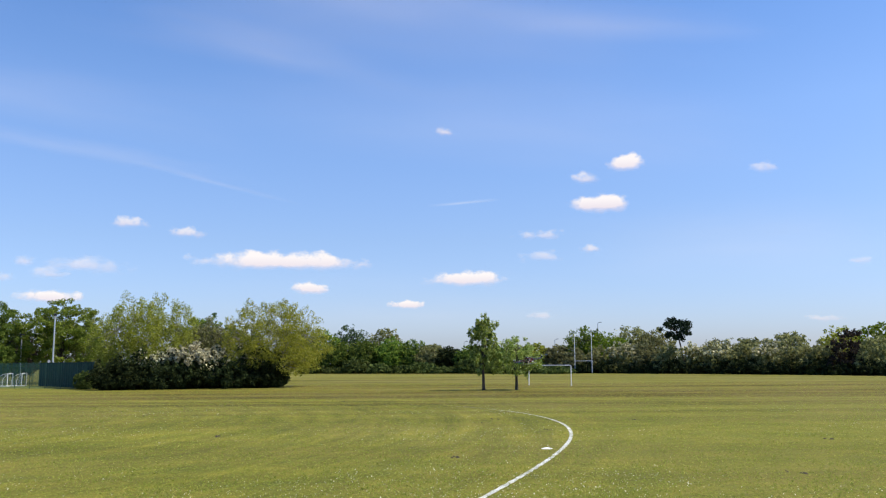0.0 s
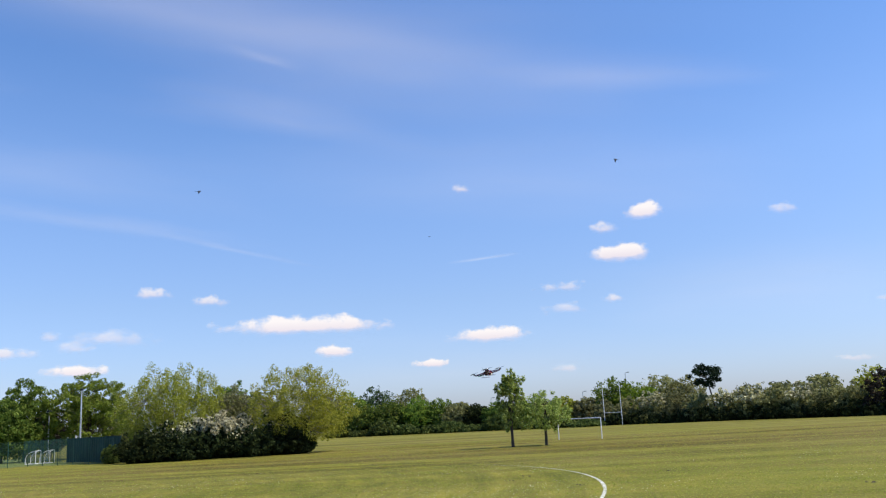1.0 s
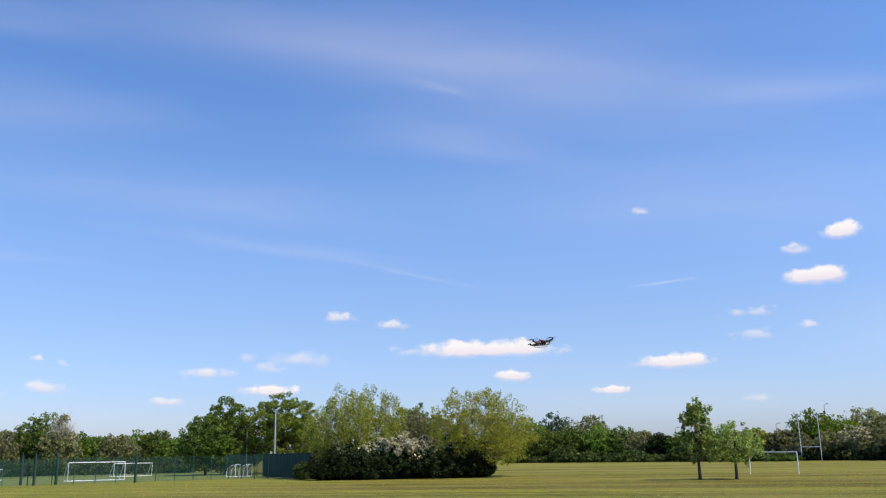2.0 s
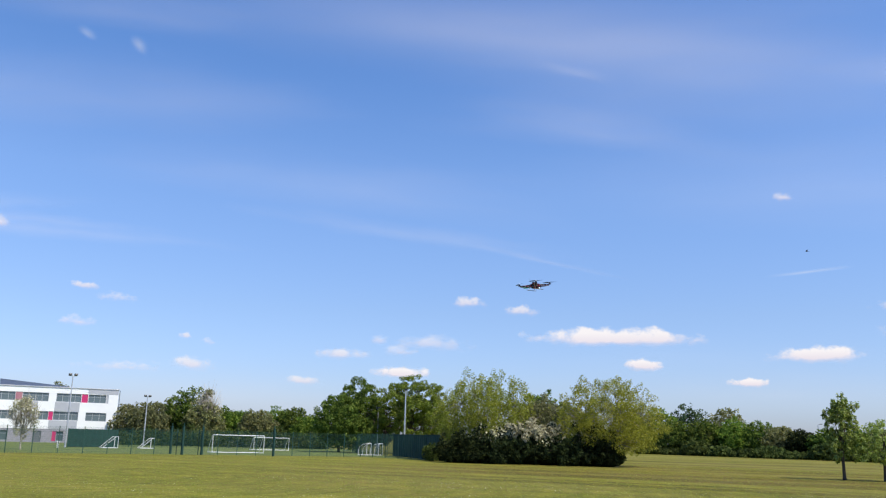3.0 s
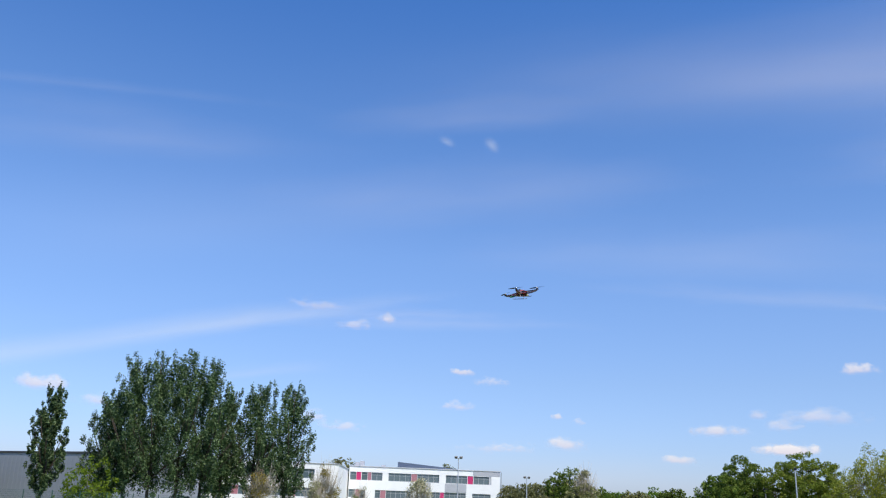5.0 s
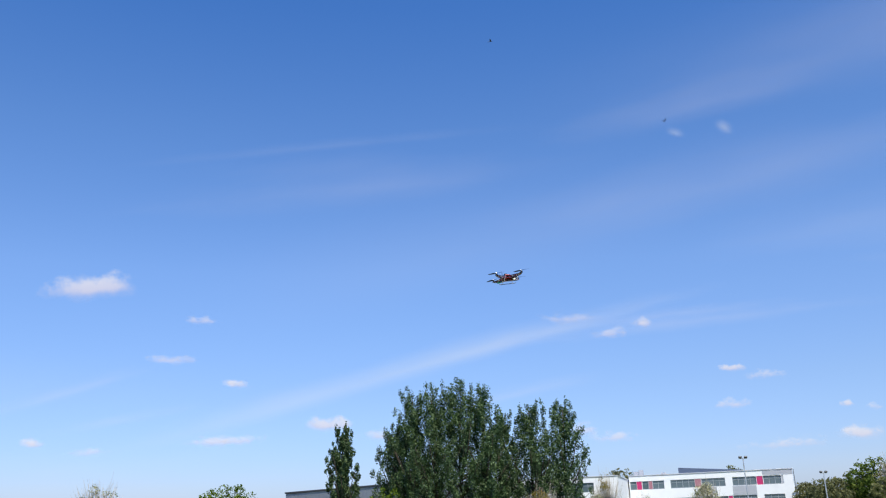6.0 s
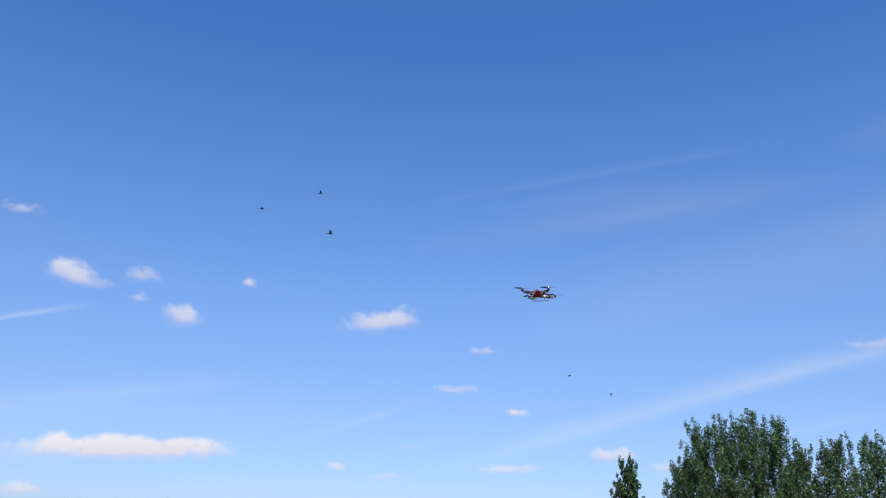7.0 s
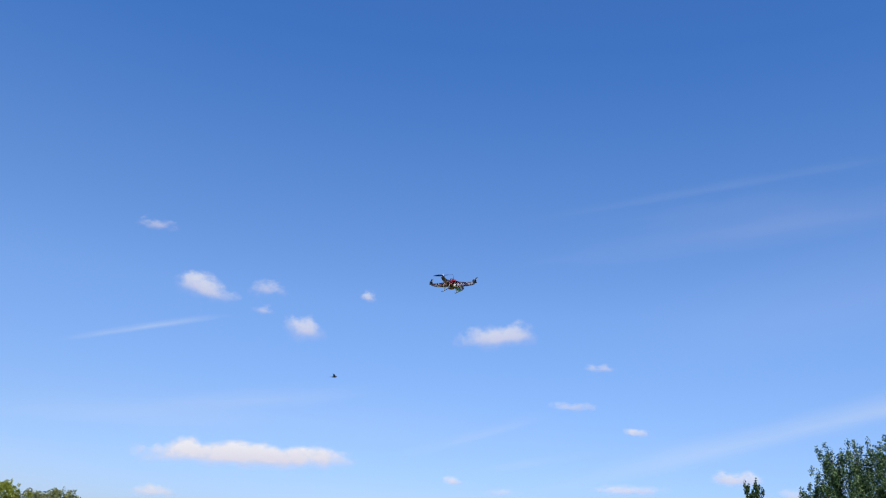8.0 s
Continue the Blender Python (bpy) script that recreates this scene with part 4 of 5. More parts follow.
part("roof", bm, PALE_CAP, school)

# sports hall
a, b = Vector(polar(66.2, 147)), Vector(polar(73.5, 172))
c, turn, w = between(b, a)
hall = empty("sports_hall", pose(*b, 0, 0, turn), "large plain sports hall in grey ribbed cladding", "hall")
bm = bmesh.new()
box(bm, (0, 0.06, 0), (w, 22, 9.0))
part("wall", bm, CLAD, hall)
n = int(w / 1.0)
bm = bmesh.new()
box(bm, (0.01, 0, 0.2), (w / n - 0.01, 0.055, 8.95), 0.02)
first = part("panel", bm, CLAD, hall)
for i in range(1, n):
    ob = new("panel", first.data)
    ob.parent, ob.location = hall, (i * w / n, 0, 0)
bm = bmesh.new()
box(bm, (-0.15, -0.15, 9.0), (w + 0.15, 22.1, 9.3), 0.04)
part("roof", bm, DARK_CAP, hall)


# ---- quadcopter ----
ARM_REACH = 0.235


def build_drone():
    """A cross of four moulded truss arms between two deck plates, on two skids."""
    root = empty("quadcopter_drone", pose(0, 0, 0), "small quadcopter drone with dark arms and red and white body", "drone")
    for z, t, r in ((-0.018, 0.003, 0.078), (0.02, 0.003, 0.07)):
        bm = bmesh.new()
        bmesh.ops.create_cone(bm, cap_ends=True, segments=8, radius1=r, radius2=r, depth=t, matrix=Matrix.Translation((0, 0, z)) @ Matrix.Rotation(radians(22.5), 4, "Z"))
        part("deck_plate", bm, RED, root)
    bm = bmesh.new()
    box(bm, (-0.066, -0.022, -0.046), (0.066, 0.022, -0.021), 0.006)
    battery = part("battery", bm, BLACK, root)
    for x in (-0.03, 0.03):
        bm = bmesh.new()
        box(bm, (x - 0.009, -0.0235, -0.048), (x + 0.009, 0.0235, -0.02), 0.002)
        part("strap", bm, RED, battery)
    bm = bmesh.new()
    box(bm, (-0.03, -0.026, 0.022), (0.03, 0.026, 0.04), 0.006)
    part("flight_controller", bm, RED, root)
    bm = bmesh.new()
    bmesh.ops.create_cone(bm, cap_ends=True, segments=16, radius1=0.024, radius2=0.02, depth=0.014, matrix=Matrix.Translation((-0.02, 0.0, 0.047)))
    part("receiver", bm, BLACK, root)
    bm = bmesh.new()
    box(bm, (0.066, -0.02, -0.044), (0.1, 0.02, -0.02), 0.006)
    nose = part("front_box", bm, DRONE_WHITE, root, "white box under the nose")
    bm = bmesh.new()
    bmesh.ops.create_cone(bm, cap_ends=True, segments=12, radius1=0.01, radius2=0.009, depth=0.012, matrix=Matrix.Translation((0.104, 0, -0.032)) @ Matrix.Rotation(radians(90), 4, "Y"))
    part("lens", bm, BLACK, nose)
    V, F = tubes([([(-0.05, 0.02, 0.022), (-0.058, 0.024, 0.06), (-0.07, 0.03, 0.105)], [0.0022, 0.002, 0.0016], 5)])
    mesh("aerial", V, F, BLACK, root)
    props = []
    top_rail = ((0.035, 0.016), (0.09, 0.009), (0.145, 0.004), (0.195, 0.003), (ARM_REACH, 0.006))
    low_rail = ((0.035, -0.016), (0.09, -0.02), (0.145, -0.019), (0.195, -0.013), (ARM_REACH - 0.006, -0.004))
    half = (0.021, 0.018, 0.015, 0.012, 0.009)
    for i, a in enumerate((45, 135, 225, 315)):
        ca, sa = math.cos(radians(a)), math.sin(radians(a))
        at = lambda r, z, q=0.0: (ca * r - sa * q, sa * r + ca * q, z)
        specs = []
        for side in (-1, 1):
            up = [at(r, z, side * w) for (r, z), w in zip(top_rail, half)]
            low = [at(r, z, side * w) for (r, z), w in zip(low_rail, half)]
            specs += [(up, [0.0062] * 5, 6), (low, [0.0062] * 5, 6)]
            # the zigzag of webs between the rails
            for k in range(4):
                specs += [([up[k], low[k + 1]], [0.0042] * 2, 5), ([low[k], up[k]], [0.0046] * 2, 5)]
        for rail in (top_rail, low_rail):
            for k in range(1, 4):
                (r, z), w = rail[k], half[k]
                specs.append(([at(r, z, -w), at(r + 0.02, z, w)], [0.0042] * 2, 5))
        V, F = tubes(specs)
        arm = mesh("arm", V, F, ARM_PLASTIC, root)
        # the clamped root, a clip and cable ties along the arm
        for r, m, wide, q0, q1, z0, z1 in ((0.066, RED, 0.013, -1.1, 1.1, -0.5, 1.1), (0.096, DRONE_WHITE, 0.006, -1.15, 0.2, -0.3, 1.15), (0.118, RED, 0.007, -0.3, 1.15, -0.6, 1.1), (0.14, DRONE_WHITE, 0.003, 0.1, 1.15, 0.0, 1.15), (0.19, DRONE_WHITE, 0.0022, -1.15, 0.5, 0.1, 1.15)):
            w, d = 0.021 - 0.055 * (r - 0.035), 0.016 - 0.035 * (r - 0.06)
            zc = -0.004 - 0.03 * (r - 0.06)
            bm = bmesh.new()
            box(bm, (r - wide, q0 * w, zc + z0 * d), (r + wide, q1 * w, zc + z1 * d), 0.0015)
            bmesh.ops.rotate(bm, verts=bm.verts, cent=(0, 0, 0), matrix=Matrix.Rotation(radians(a), 3, "Z"))
            part("clip", bm, m, arm)
        bm = bmesh.new()
        bmesh.ops.create_cone(bm, cap_ends=True, segments=12, radius1=0.019, radius2=0.021, depth=0.008, matrix=Matrix.Translation(at(ARM_REACH, 0.006)))
        part("motor_mount", bm, NAVY, arm)
        if i == 1:
            bm = bmesh.new()
            box(bm, (0.105, -0.018, -0.034), (0.175, 0.018, -0.0275), 0.002)
            bmesh.ops.rotate(bm, verts=bm.verts, cent=(0, 0, 0), matrix=Matrix.Rotation(radians(a), 3, "Z"))
            part("tape", bm, GREEN_TAPE, arm, "green tape")
        bm = bmesh.new()
        bmesh.ops.create_cone(bm, cap_ends=True, segments=14, radius1=0.0145, radius2=0.013, depth=0.02, matrix=Matrix.Translation(at(ARM_REACH, 0.019)))
        part("motor", bm, BLACK, root)
        # two twisted blades on a hub
        V, F = [], []
        for side in (1, -1):
            k = len(V)
            for j in range(9):
                r = 0.007 + 0.101 * j / 8
                chord = (0.006, 0.0095, 0.0125, 0.0135, 0.013, 0.012, 0.0105, 0.0085, 0.0035)[j]
                tw = radians(30 - 21 * j / 8) * side
                for c in (-1, 1):
                    for zz in (-0.0009, 0.0009):
                        V.append((side * r, c * chord * math.cos(tw) + 0.002 * side, c * chord * math.sin(tw) + zz))
            for j in range(8):
                q = k + 4 * j
                F += [(q, q + 2, q + 6, q + 4), (q + 1, q + 5, q + 7, q + 3), (q, q + 4, q + 5, q + 1), (q + 2, q + 3, q + 7, q + 6)]
            F += [(k, k + 1, k + 3, k + 2), (k + 32, k + 34, k + 35, k + 33)]
        prop = mesh("propeller", V, F, BLADE, root)
        prop.location = at(ARM_REACH, 0.034)
        bm = bmesh.new()
        bmesh.ops.create_cone(bm, cap_ends=True, segments=10, radius1=0.008, radius2=0.004, depth=0.014, matrix=Matrix.Translation((0, 0, 0.004)))
        part("spinner", bm, GALV, prop)
        props.append((prop, at(ARM_REACH, 0.034), 1 if i % 2 else -1))
    for y in (-0.062, 0.062):
        for x in (-0.062, 0.062):
            V, F = tubes([([(x * 0.8, y * 0.75, -0.014), (x, y, -0.04), (x * 1.05, y * 1.15, -0.066)], [0.0065, 0.0055, 0.004], 6)])
            mesh("leg", V, F, DRONE_WHITE, root, "white landing leg")
        V, F = tubes([([(-0.115, y * 1.15, -0.062), (-0.1, y * 1.15, -0.068), (0.1, y * 1.15, -0.068), (0.115, y * 1.15, -0.063)], [0.0035, 0.004, 0.004, 0.0035], 6)])
        mesh("skid", V, F, SKID, root)
    return root, props


drone, propellers = build_drone()


# ---- birds ----
def build_bird(span):
    root = empty("bird", pose(0, 0, 0), "small dark swallow-like bird in flight", "bird", "birds in flight")
    s = span
    V, F = tubes([([(0.26 * s, 0, 0), (0.22 * s, 0, 0.008 * s), (0.1 * s, 0, 0), (-0.08 * s, 0, 0), (-0.2 * s, 0, 0.01 * s)], [0.008 * s, 0.045 * s, 0.065 * s, 0.05 * s, 0.015 * s], 8)])
    mesh("body", V, F, FEATHER, root, smooth=True)
    V = [(-0.17 * s, 0.02 * s, 0.008 * s), (-0.17 * s, -0.02 * s, 0.008 * s), (-0.4 * s, -0.07 * s, 0.01 * s), (-0.28 * s, 0, 0.012 * s), (-0.4 * s, 0.07 * s, 0.01 * s)]
    V = V + [(x, y, z + 0.012 * s) for x, y, z in V]
    F = [(0, 1, 2, 3), (0, 3, 4), (8, 7, 6, 5), (9, 8, 5), (0, 5, 6, 1), (1, 6, 7, 2), (4, 9, 5, 0), (2, 7, 8, 3), (3, 8, 9, 4)]
    mesh("tail", V, F, FEATHER, root)
    wings = []
    for side in (1, -1):
        outline = [(0.12, 0.03), (0.14, 0.18), (0.1, 0.32), (-0.06, 0.52), (-0.02, 0.34), (-0.06, 0.16), (-0.06, 0.03)]
        V = [(x * s, side * y * s, 0.0) for x, y in outline] + [(x * s, side * y * s, 0.014 * s * (1 - y)) for x, y in outline]
        n = len(outline)
        F = [tuple(range(n)), tuple(range(2 * n - 1, n - 1, -1))] + [(k, (k + 1) % n, n + (k + 1) % n, n + k) for k in range(n)]
        w = mesh("wing", V, F, FEATHER, root)
        wings.append((w, side))
    return root, wings


# span, moment of passing, place then, velocity
FLIGHTS = [
    (0.16, 0.65, (1.0, 13.2, 6.2), (23.5, -1.0, 5.2)), (0.2, 1.0, (3.6, 18.9, 8.4), (-14.0, 0.5, 0.5)), (0.2, 0.8, (-5.9, 18.3, 8.0), (0.7, 0.3, -0.9)), (0.16, 1.0, (-1.1, 29.3, 9.1), (-0.8, 0.5, -1.5)),
    (0.20, 2.8, (2.0, 29.3, 8.7), (-6.5, -1.0, 1.0)), (0.20, 3.5, (-4.1, 29.1, 8.9), (-19.0, -7.0, -2.4)),
    (0.16, 5.5, (-17.4, 6.0, 10.5), (5.0, 6.0, 0.5)), (0.16, 6.0, (-13.3, 12.4, 11.1), (-2.0, 8.0, 1.0)),
    (0.15, 7.0, (-13.0, -1.1, 7.9), (1.0, 20.0, 6.0)), (0.15, 7.0, (-12.9, -0.2, 8.2), (0.0, 21.0, -0.5)), (0.19, 7.0, (-13.1, 0.0, 7.6), (0.0, 22.0, 0.6)),
    (0.16, 7.0, (-18.8, 5.6, 6.7), (4.0, 17.0, 0.5)), (0.16, 7.0, (-18.6, 6.5, 6.3), (4.0, 17.0, 0.3)), (0.16, 8.0, (-11.7, -1.4, 5.1), (0.0, 17.0, -0.6)),
]
flock = [build_bird(span) for span, *_ in FLIGHTS]


# ---- woods and hedges ----

def wood(seed, az, d, el_top, w, form, leaf, label, count=2600, size=0.42, **more):
    """A tree by its bearing, distance and the height in degrees that its top reaches."""
    h = EYE[2] + d * math.tan(radians(el_top))
    w *= 1.05
    return tree(more.pop("name", "tree"), seed, polar(az, d), h, w, form, leaf, count, size, label, **more)


# willows and hawthorns of the island of scrub
wood(11, 18.9, 113, 4.5, 13.0, "willow", LEAF_WILLOW, "tall pale green willow rising from the scrub", 19000, 0.19, slim=0.36, droop=0.6, name="willow", bark=BARK_GREY, trunk=0.22, limbs=14)
wood(12, 11.0, 109, 4.15, 13.6, "dome", LEAF_SALLOW, "broad yellow-green willow at the end of the scrub", 20000, 0.19, slim=0.36, droop=0.5, name="willow", bark=BARK_GREY, trunk=0.22, limbs=14)
wood(13, 15.2, 116, 2.9, 9.0, "willow", LEAF_GREY, "greyish young willow in the scrub", 6000, 0.24, droop=0.4, name="willow", bark=BARK_GREY, limbs=10)
# these hawthorn leaves carry their shaded fronts in their colour
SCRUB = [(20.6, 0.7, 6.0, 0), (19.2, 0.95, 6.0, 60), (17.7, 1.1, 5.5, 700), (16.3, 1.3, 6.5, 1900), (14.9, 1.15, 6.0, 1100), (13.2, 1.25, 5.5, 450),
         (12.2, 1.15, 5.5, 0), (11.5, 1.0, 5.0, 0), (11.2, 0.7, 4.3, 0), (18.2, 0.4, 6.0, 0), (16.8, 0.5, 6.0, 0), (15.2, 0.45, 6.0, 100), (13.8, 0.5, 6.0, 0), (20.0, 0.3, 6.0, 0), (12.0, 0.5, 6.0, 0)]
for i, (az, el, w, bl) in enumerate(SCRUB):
    wood(30 + i, az, 107 + (0 if el > 1 else -2.0) + 0.5 * (i % 3), el, w, "shrub", LEAF_HAWTHORN_SHADED,
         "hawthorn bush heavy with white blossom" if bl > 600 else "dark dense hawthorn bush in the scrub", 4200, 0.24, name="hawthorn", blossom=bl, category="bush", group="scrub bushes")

# two young trees on the field
tree("young_tree", 51, polar(-2.6, 88), 7.8, 3.5, "sapling", LEAF_YOUNG, 4200, 0.16, "upright leafy young tree standing alone on the field", trunk=0.14, limbs=12, hollow=0.0)
tree("young_tree", 52, polar(-4.75, 89), 5.5, 6.0, "spread", LEAF_YOUNG, 4200, 0.15, "low spreading young tree with bare twigs on top", trunk=0.14, limbs=14, hollow=0.0)

# the far side, from the scrub to the goal posts
FAR = [(9.3, 258, 2.0, 13, "round", LEAF_BELT), (7.9, 258, 2.35, 12, "round", LEAF_OAK), (6.1, 270, 2.6, 12, "round", LEAF_POPLAR), (3.9, 262, 2.4, 12, "round", LEAF_OLIVE),
       (5.2, 248, 1.7, 12, "round", LEAF_BELT), (6.9, 250, 1.6, 11, "round", LEAF_BELT), (3.4, 246, 1.75, 11, "round", LEAF_OAK), (2.1, 246, 1.6, 11, "round", LEAF_BELT), (0.9, 242, 1.3, 9, "round", LEAF_OLIVE),
       (-0.4, 240, 1.15, 8, "round", LEAF_HAWTHORN_SHADED), (-1.7, 238, 1.2, 9, "round", LEAF_BELT), (-3.2, 236, 1.3, 9, "round", LEAF_BELT), (-4.6, 234, 1.2, 8, "round", LEAF_GREY), (-6.0, 234, 1.3, 9, "round", LEAF_WILLOW),
       (-7.4, 232, 1.1, 8, "round", LEAF_GREY), (-9.2, 236, 2.35, 13, "round", LEAF_BELT), (-10.6, 232, 2.0, 12, "round", LEAF_LIME), (-12.2, 238, 2.4, 13, "round", LEAF_OLIVE), (-13.6, 236, 2.2, 12, "round", LEAF_OLIVE)]
for i, (az, d, el, w, form, leaf) in enumerate(FAR):
    wood(100 + i, az, d, el, w, form, leaf, "leafy tree in the wood beyond the field", 4200, 0.42, group="trees beyond the field")
# low bushes added for the dark at the trees' feet, which is shade
SHADE_BUSHES = [(8.6 - 1.45 * i, 246 - 3.2 * i) for i in range(12)]
for i, (az, d) in enumerate(SHADE_BUSHES):
    wood(140 + i, az, d, (0.1, -0.25, 0.35, 0.0, -0.1)[i % 5], (8, 6.5, 9)[i % 3], "shrub", LEAF_UNDER, "dark bush added as shade along the field's edge", 1500, 0.5, name="bush", category="bush", group="bushes along the field's edge")
for i in range(13):
    az = -8.6 - 1.5 * i
    d = 222 - (az + 8.6) * -2.55
    el = [1.0, 1.1, 1.3, 1.25, 1.05, 1.15, 1.3, 1.45, 1.35, 1.5, 1.3, 1.9, 1.5][i]
    leaf = [LEAF_GREY, LEAF_OLIVE, LEAF_OLIVE, LEAF_GREY, LEAF_OLIVE, LEAF_OLIVE, LEAF_OLIVE, LEAF_OLIVE, LEAF_OLIVE, LEAF_OLIVE, LEAF_OLIVE, LEAF_COPPER, LEAF_OLIVE][i]
    wood(160 + i, az, d, el, 8.6, "shrub", leaf, "tall overgrown hedge bush with sparse blossom" if i in (2, 5, 6, 8) else "tall overgrown hedge bush", 3000, 0.4, name="hedge_bush",
         blossom=260 if i in (2, 5, 6, 8) else 0, category="bush", group="overgrown hedge")
# bushes added at the hedge's foot; near-black leaves stand in for its shade
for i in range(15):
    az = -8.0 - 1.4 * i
    wood(400 + i, az, 219 - (az + 8.6) * -2.55, -0.05 + 0.15 * (i % 3), 7.5, "shrub", LEAF_HAWTHORN_SHADED, "near-black bush added as shade at the foot of the hedge", 1500, 0.4, name="bush", category="bush", group="bushes at the foot of the hedge")
for i, (az, d, el, w, leaf) in enumerate([(-21.6, 205, 1.8, 11, LEAF_OLIVE), (-24.6, 200, 2.1, 10, LEAF_WILLOW), (-26.8, 195, 2.3, 10, LEAF_LIME), (-19.4, 210, 1.5, 9, LEAF_GREY), (-17.4, 212, 1.4, 9, LEAF_GREY), (-28.6, 190, 2.0, 10, LEAF_OAK), (-30.5, 185, 1.8, 10, LEAF_OAK)]):
    wood(190 + i, az, d, el, w, "round", leaf, "leafy tree behind the overgrown hedge", 2400, 0.45, group="trees behind the hedge")
wood(221, -15.45, 205, 2.85, 8.6, "pine", LEAF_PINE, "dark flat-topped pine on a bare leaning trunk", 3000, 0.28, name="pine", lean=-1.8, trunk=0.26, limbs=12, hollow=0.15)

# big trees and the wood behind the sports courts
wood(220, 23.75, 152, 4.0, 13.2, "oak", LEAF_SPRING, "large oak with open spreading limbs", 14000, 0.24, name="oak", limbs=12)
wood(221, 27.2, 152, 3.9, 9.0, "round", LEAF_BELT, "tall dense dark green tree", 14000, 0.24, limbs=10)
wood(222, 28.4, 150, 2.7, 9.0, "round", LEAF_BELT, "rounded green tree beside a taller one", 10000, 0.26)
wood(223, 21.9, 160, 2.9, 9.0, "round", LEAF_GREY, "greyish half-bare tree behind the fence", 3500, 0.36, bark=BARK_GREY)
wood(224, 15.6, 170, 3.3, 10.0, "round", LEAF_OAK, "green tree behind the scrub", 3500, 0.38)
wood(225, 13.4, 175, 2.9, 9.0, "round", LEAF_GREY, "pale half-bare tree behind the scrub", 3000, 0.38, bark=BARK_GREY)
wood(226, 25.8, 175, 2.3, 8.0, "round", LEAF_COPPER, "brownish half-bare tree behind the fence", 2500, 0.38)
for i in range(11):
    az = 30.2 + 1.12 * i
    el = [1.6, 2.0, 2.1, 1.8, 1.7, 2.0, 2.2, 3.1, 2.2, 2.1, 1.9][i]
    leaf = [LEAF_OAK, LEAF_BELT, LEAF_OAK, LEAF_OLIVE, LEAF_OAK, LEAF_BELT, LEAF_OLIVE, LEAF_BELT, LEAF_OLIVE, LEAF_GREY, LEAF_GREY][i]
    wood(230 + i, az, 186 + 4 * (i % 3), el - 0.25, 8.5, "round", leaf, "leafy tree in the belt behind the courts", 5200, 0.32, group="tree belt behind the courts")
for i in range(10):
    wood(245 + i, 29.8 + 1.3 * i, 181, (0.3, -0.1, 0.5, 0.1)[i % 4], 7.5, "shrub", LEAF_UNDER, "dark green bush under the tree belt", 2200, 0.34, name="bush", category="bush", group="bushes under the tree belt")
wood(256, 36.8, 186, 2.75, 5.5, "bare", LEAF_GREY, "pale thinly leaved tree", 900, 0.3, bark=BARK_PALE)

# poplars
POP = [(65.35, 118, 8.75, 9.3), (63.95, 117, 9.1, 9.9), (62.3, 118, 9.2, 10.1), (60.9, 118, 8.8, 9.3), (66.4, 121, 6.4, 7.8), (59.7, 121, 7.0, 7.6), (57.75, 121, 7.6, 8.3), (55.7, 124, 7.7, 8.3), (69.95, 116, 6.5, 4.9)]
for i, (az, d, el, w) in enumerate(POP):
    wood(270 + i, az, d, el, w, "poplar", LEAF_POPLAR, "small slender poplar standing apart" if i == 8 else "tall slender dark green poplar in the row", 10500, 0.2, name="poplar", hollow=0.1, droop=-0.7, trunk=0.2, limbs=22, group="row of poplars")
# shrubs and young trees before the school
for i, (az, d, el, w, form, leaf, lab) in enumerate([
        (57.2, 118, 1.9, 4.5, "bare", LEAF_GOLD, "young tree with golden new leaves"), (53.9, 116, 1.4, 3.0, "bare", LEAF_PALE, "slim grey-green young tree"), (53.2, 119, 2.5, 4.0, "bare", LEAF_GOLD, "thin young tree with a few golden leaves"),
        (47.2, 125, 1.85, 4.2, "bare", LEAF_PALE, "pale spring tree with whitish blossom"), (51.0, 150, 1.2, 3.4, "bare", LEAF_PALE, "small pale tree beside the school"), (67.4, 110, 2.3, 7.0, "shrub", LEAF_LIME, "bright yellow-green rounded tree"),
        (61.8, 124, 0.2, 5.0, "shrub", LEAF_HAWTHORN_SHADED, "low dark bush under the poplars"), (60.0, 124, 0.1, 5.0, "shrub", LEAF_HAWTHORN_SHADED, "low dark bush under the poplars"), (55.0, 118, -0.6, 4.5, "shrub", LEAF_HAWTHORN_SHADED, "low dark bush by the fence"),
        (66.2, 124, -0.7, 5.0, "shrub", LEAF_HAWTHORN_SHADED, "low dark hedge under the poplars"), (64.2, 124, -0.7, 5.0, "shrub", LEAF_HAWTHORN_SHADED, "low dark hedge under the poplars"), (63.0, 124, -0.65, 5.0, "shrub", LEAF_HAWTHORN_SHADED, "low dark hedge under the poplars"), (58.6, 124, -0.6, 5.0, "shrub", LEAF_HAWTHORN_SHADED, "low dark hedge under the poplars"), (57.0, 124, -0.7, 5.0, "shrub", LEAF_HAWTHORN_SHADED, "low dark hedge under the poplars"),
        (22.4, 109, -0.3, 2.2, "shrub", LEAF_UNDER, "small bush at the fence's corner"), (52.3, 226, 3.0, 14.0, "round", LEAF_GREY, "tree crown behind the school roof"), (45.6, 226, 2.85, 13.0, "round", LEAF_GREY, "tree crown behind the school roof")]):
    wood(290 + i, az, d, el, w, form, leaf, lab, (900 if form == "bare" else 3200), (0.15 if form == "bare" else 0.22) if d < 160 else 0.4, name="bush" if "bush" in lab or "hedge" in lab else "tree", bark=BARK_PALE if form == "bare" else BARK_GREY, category="bush" if "bush" in lab or "hedge" in lab else "tree", blossom=260 if "blossom" in lab else 0)
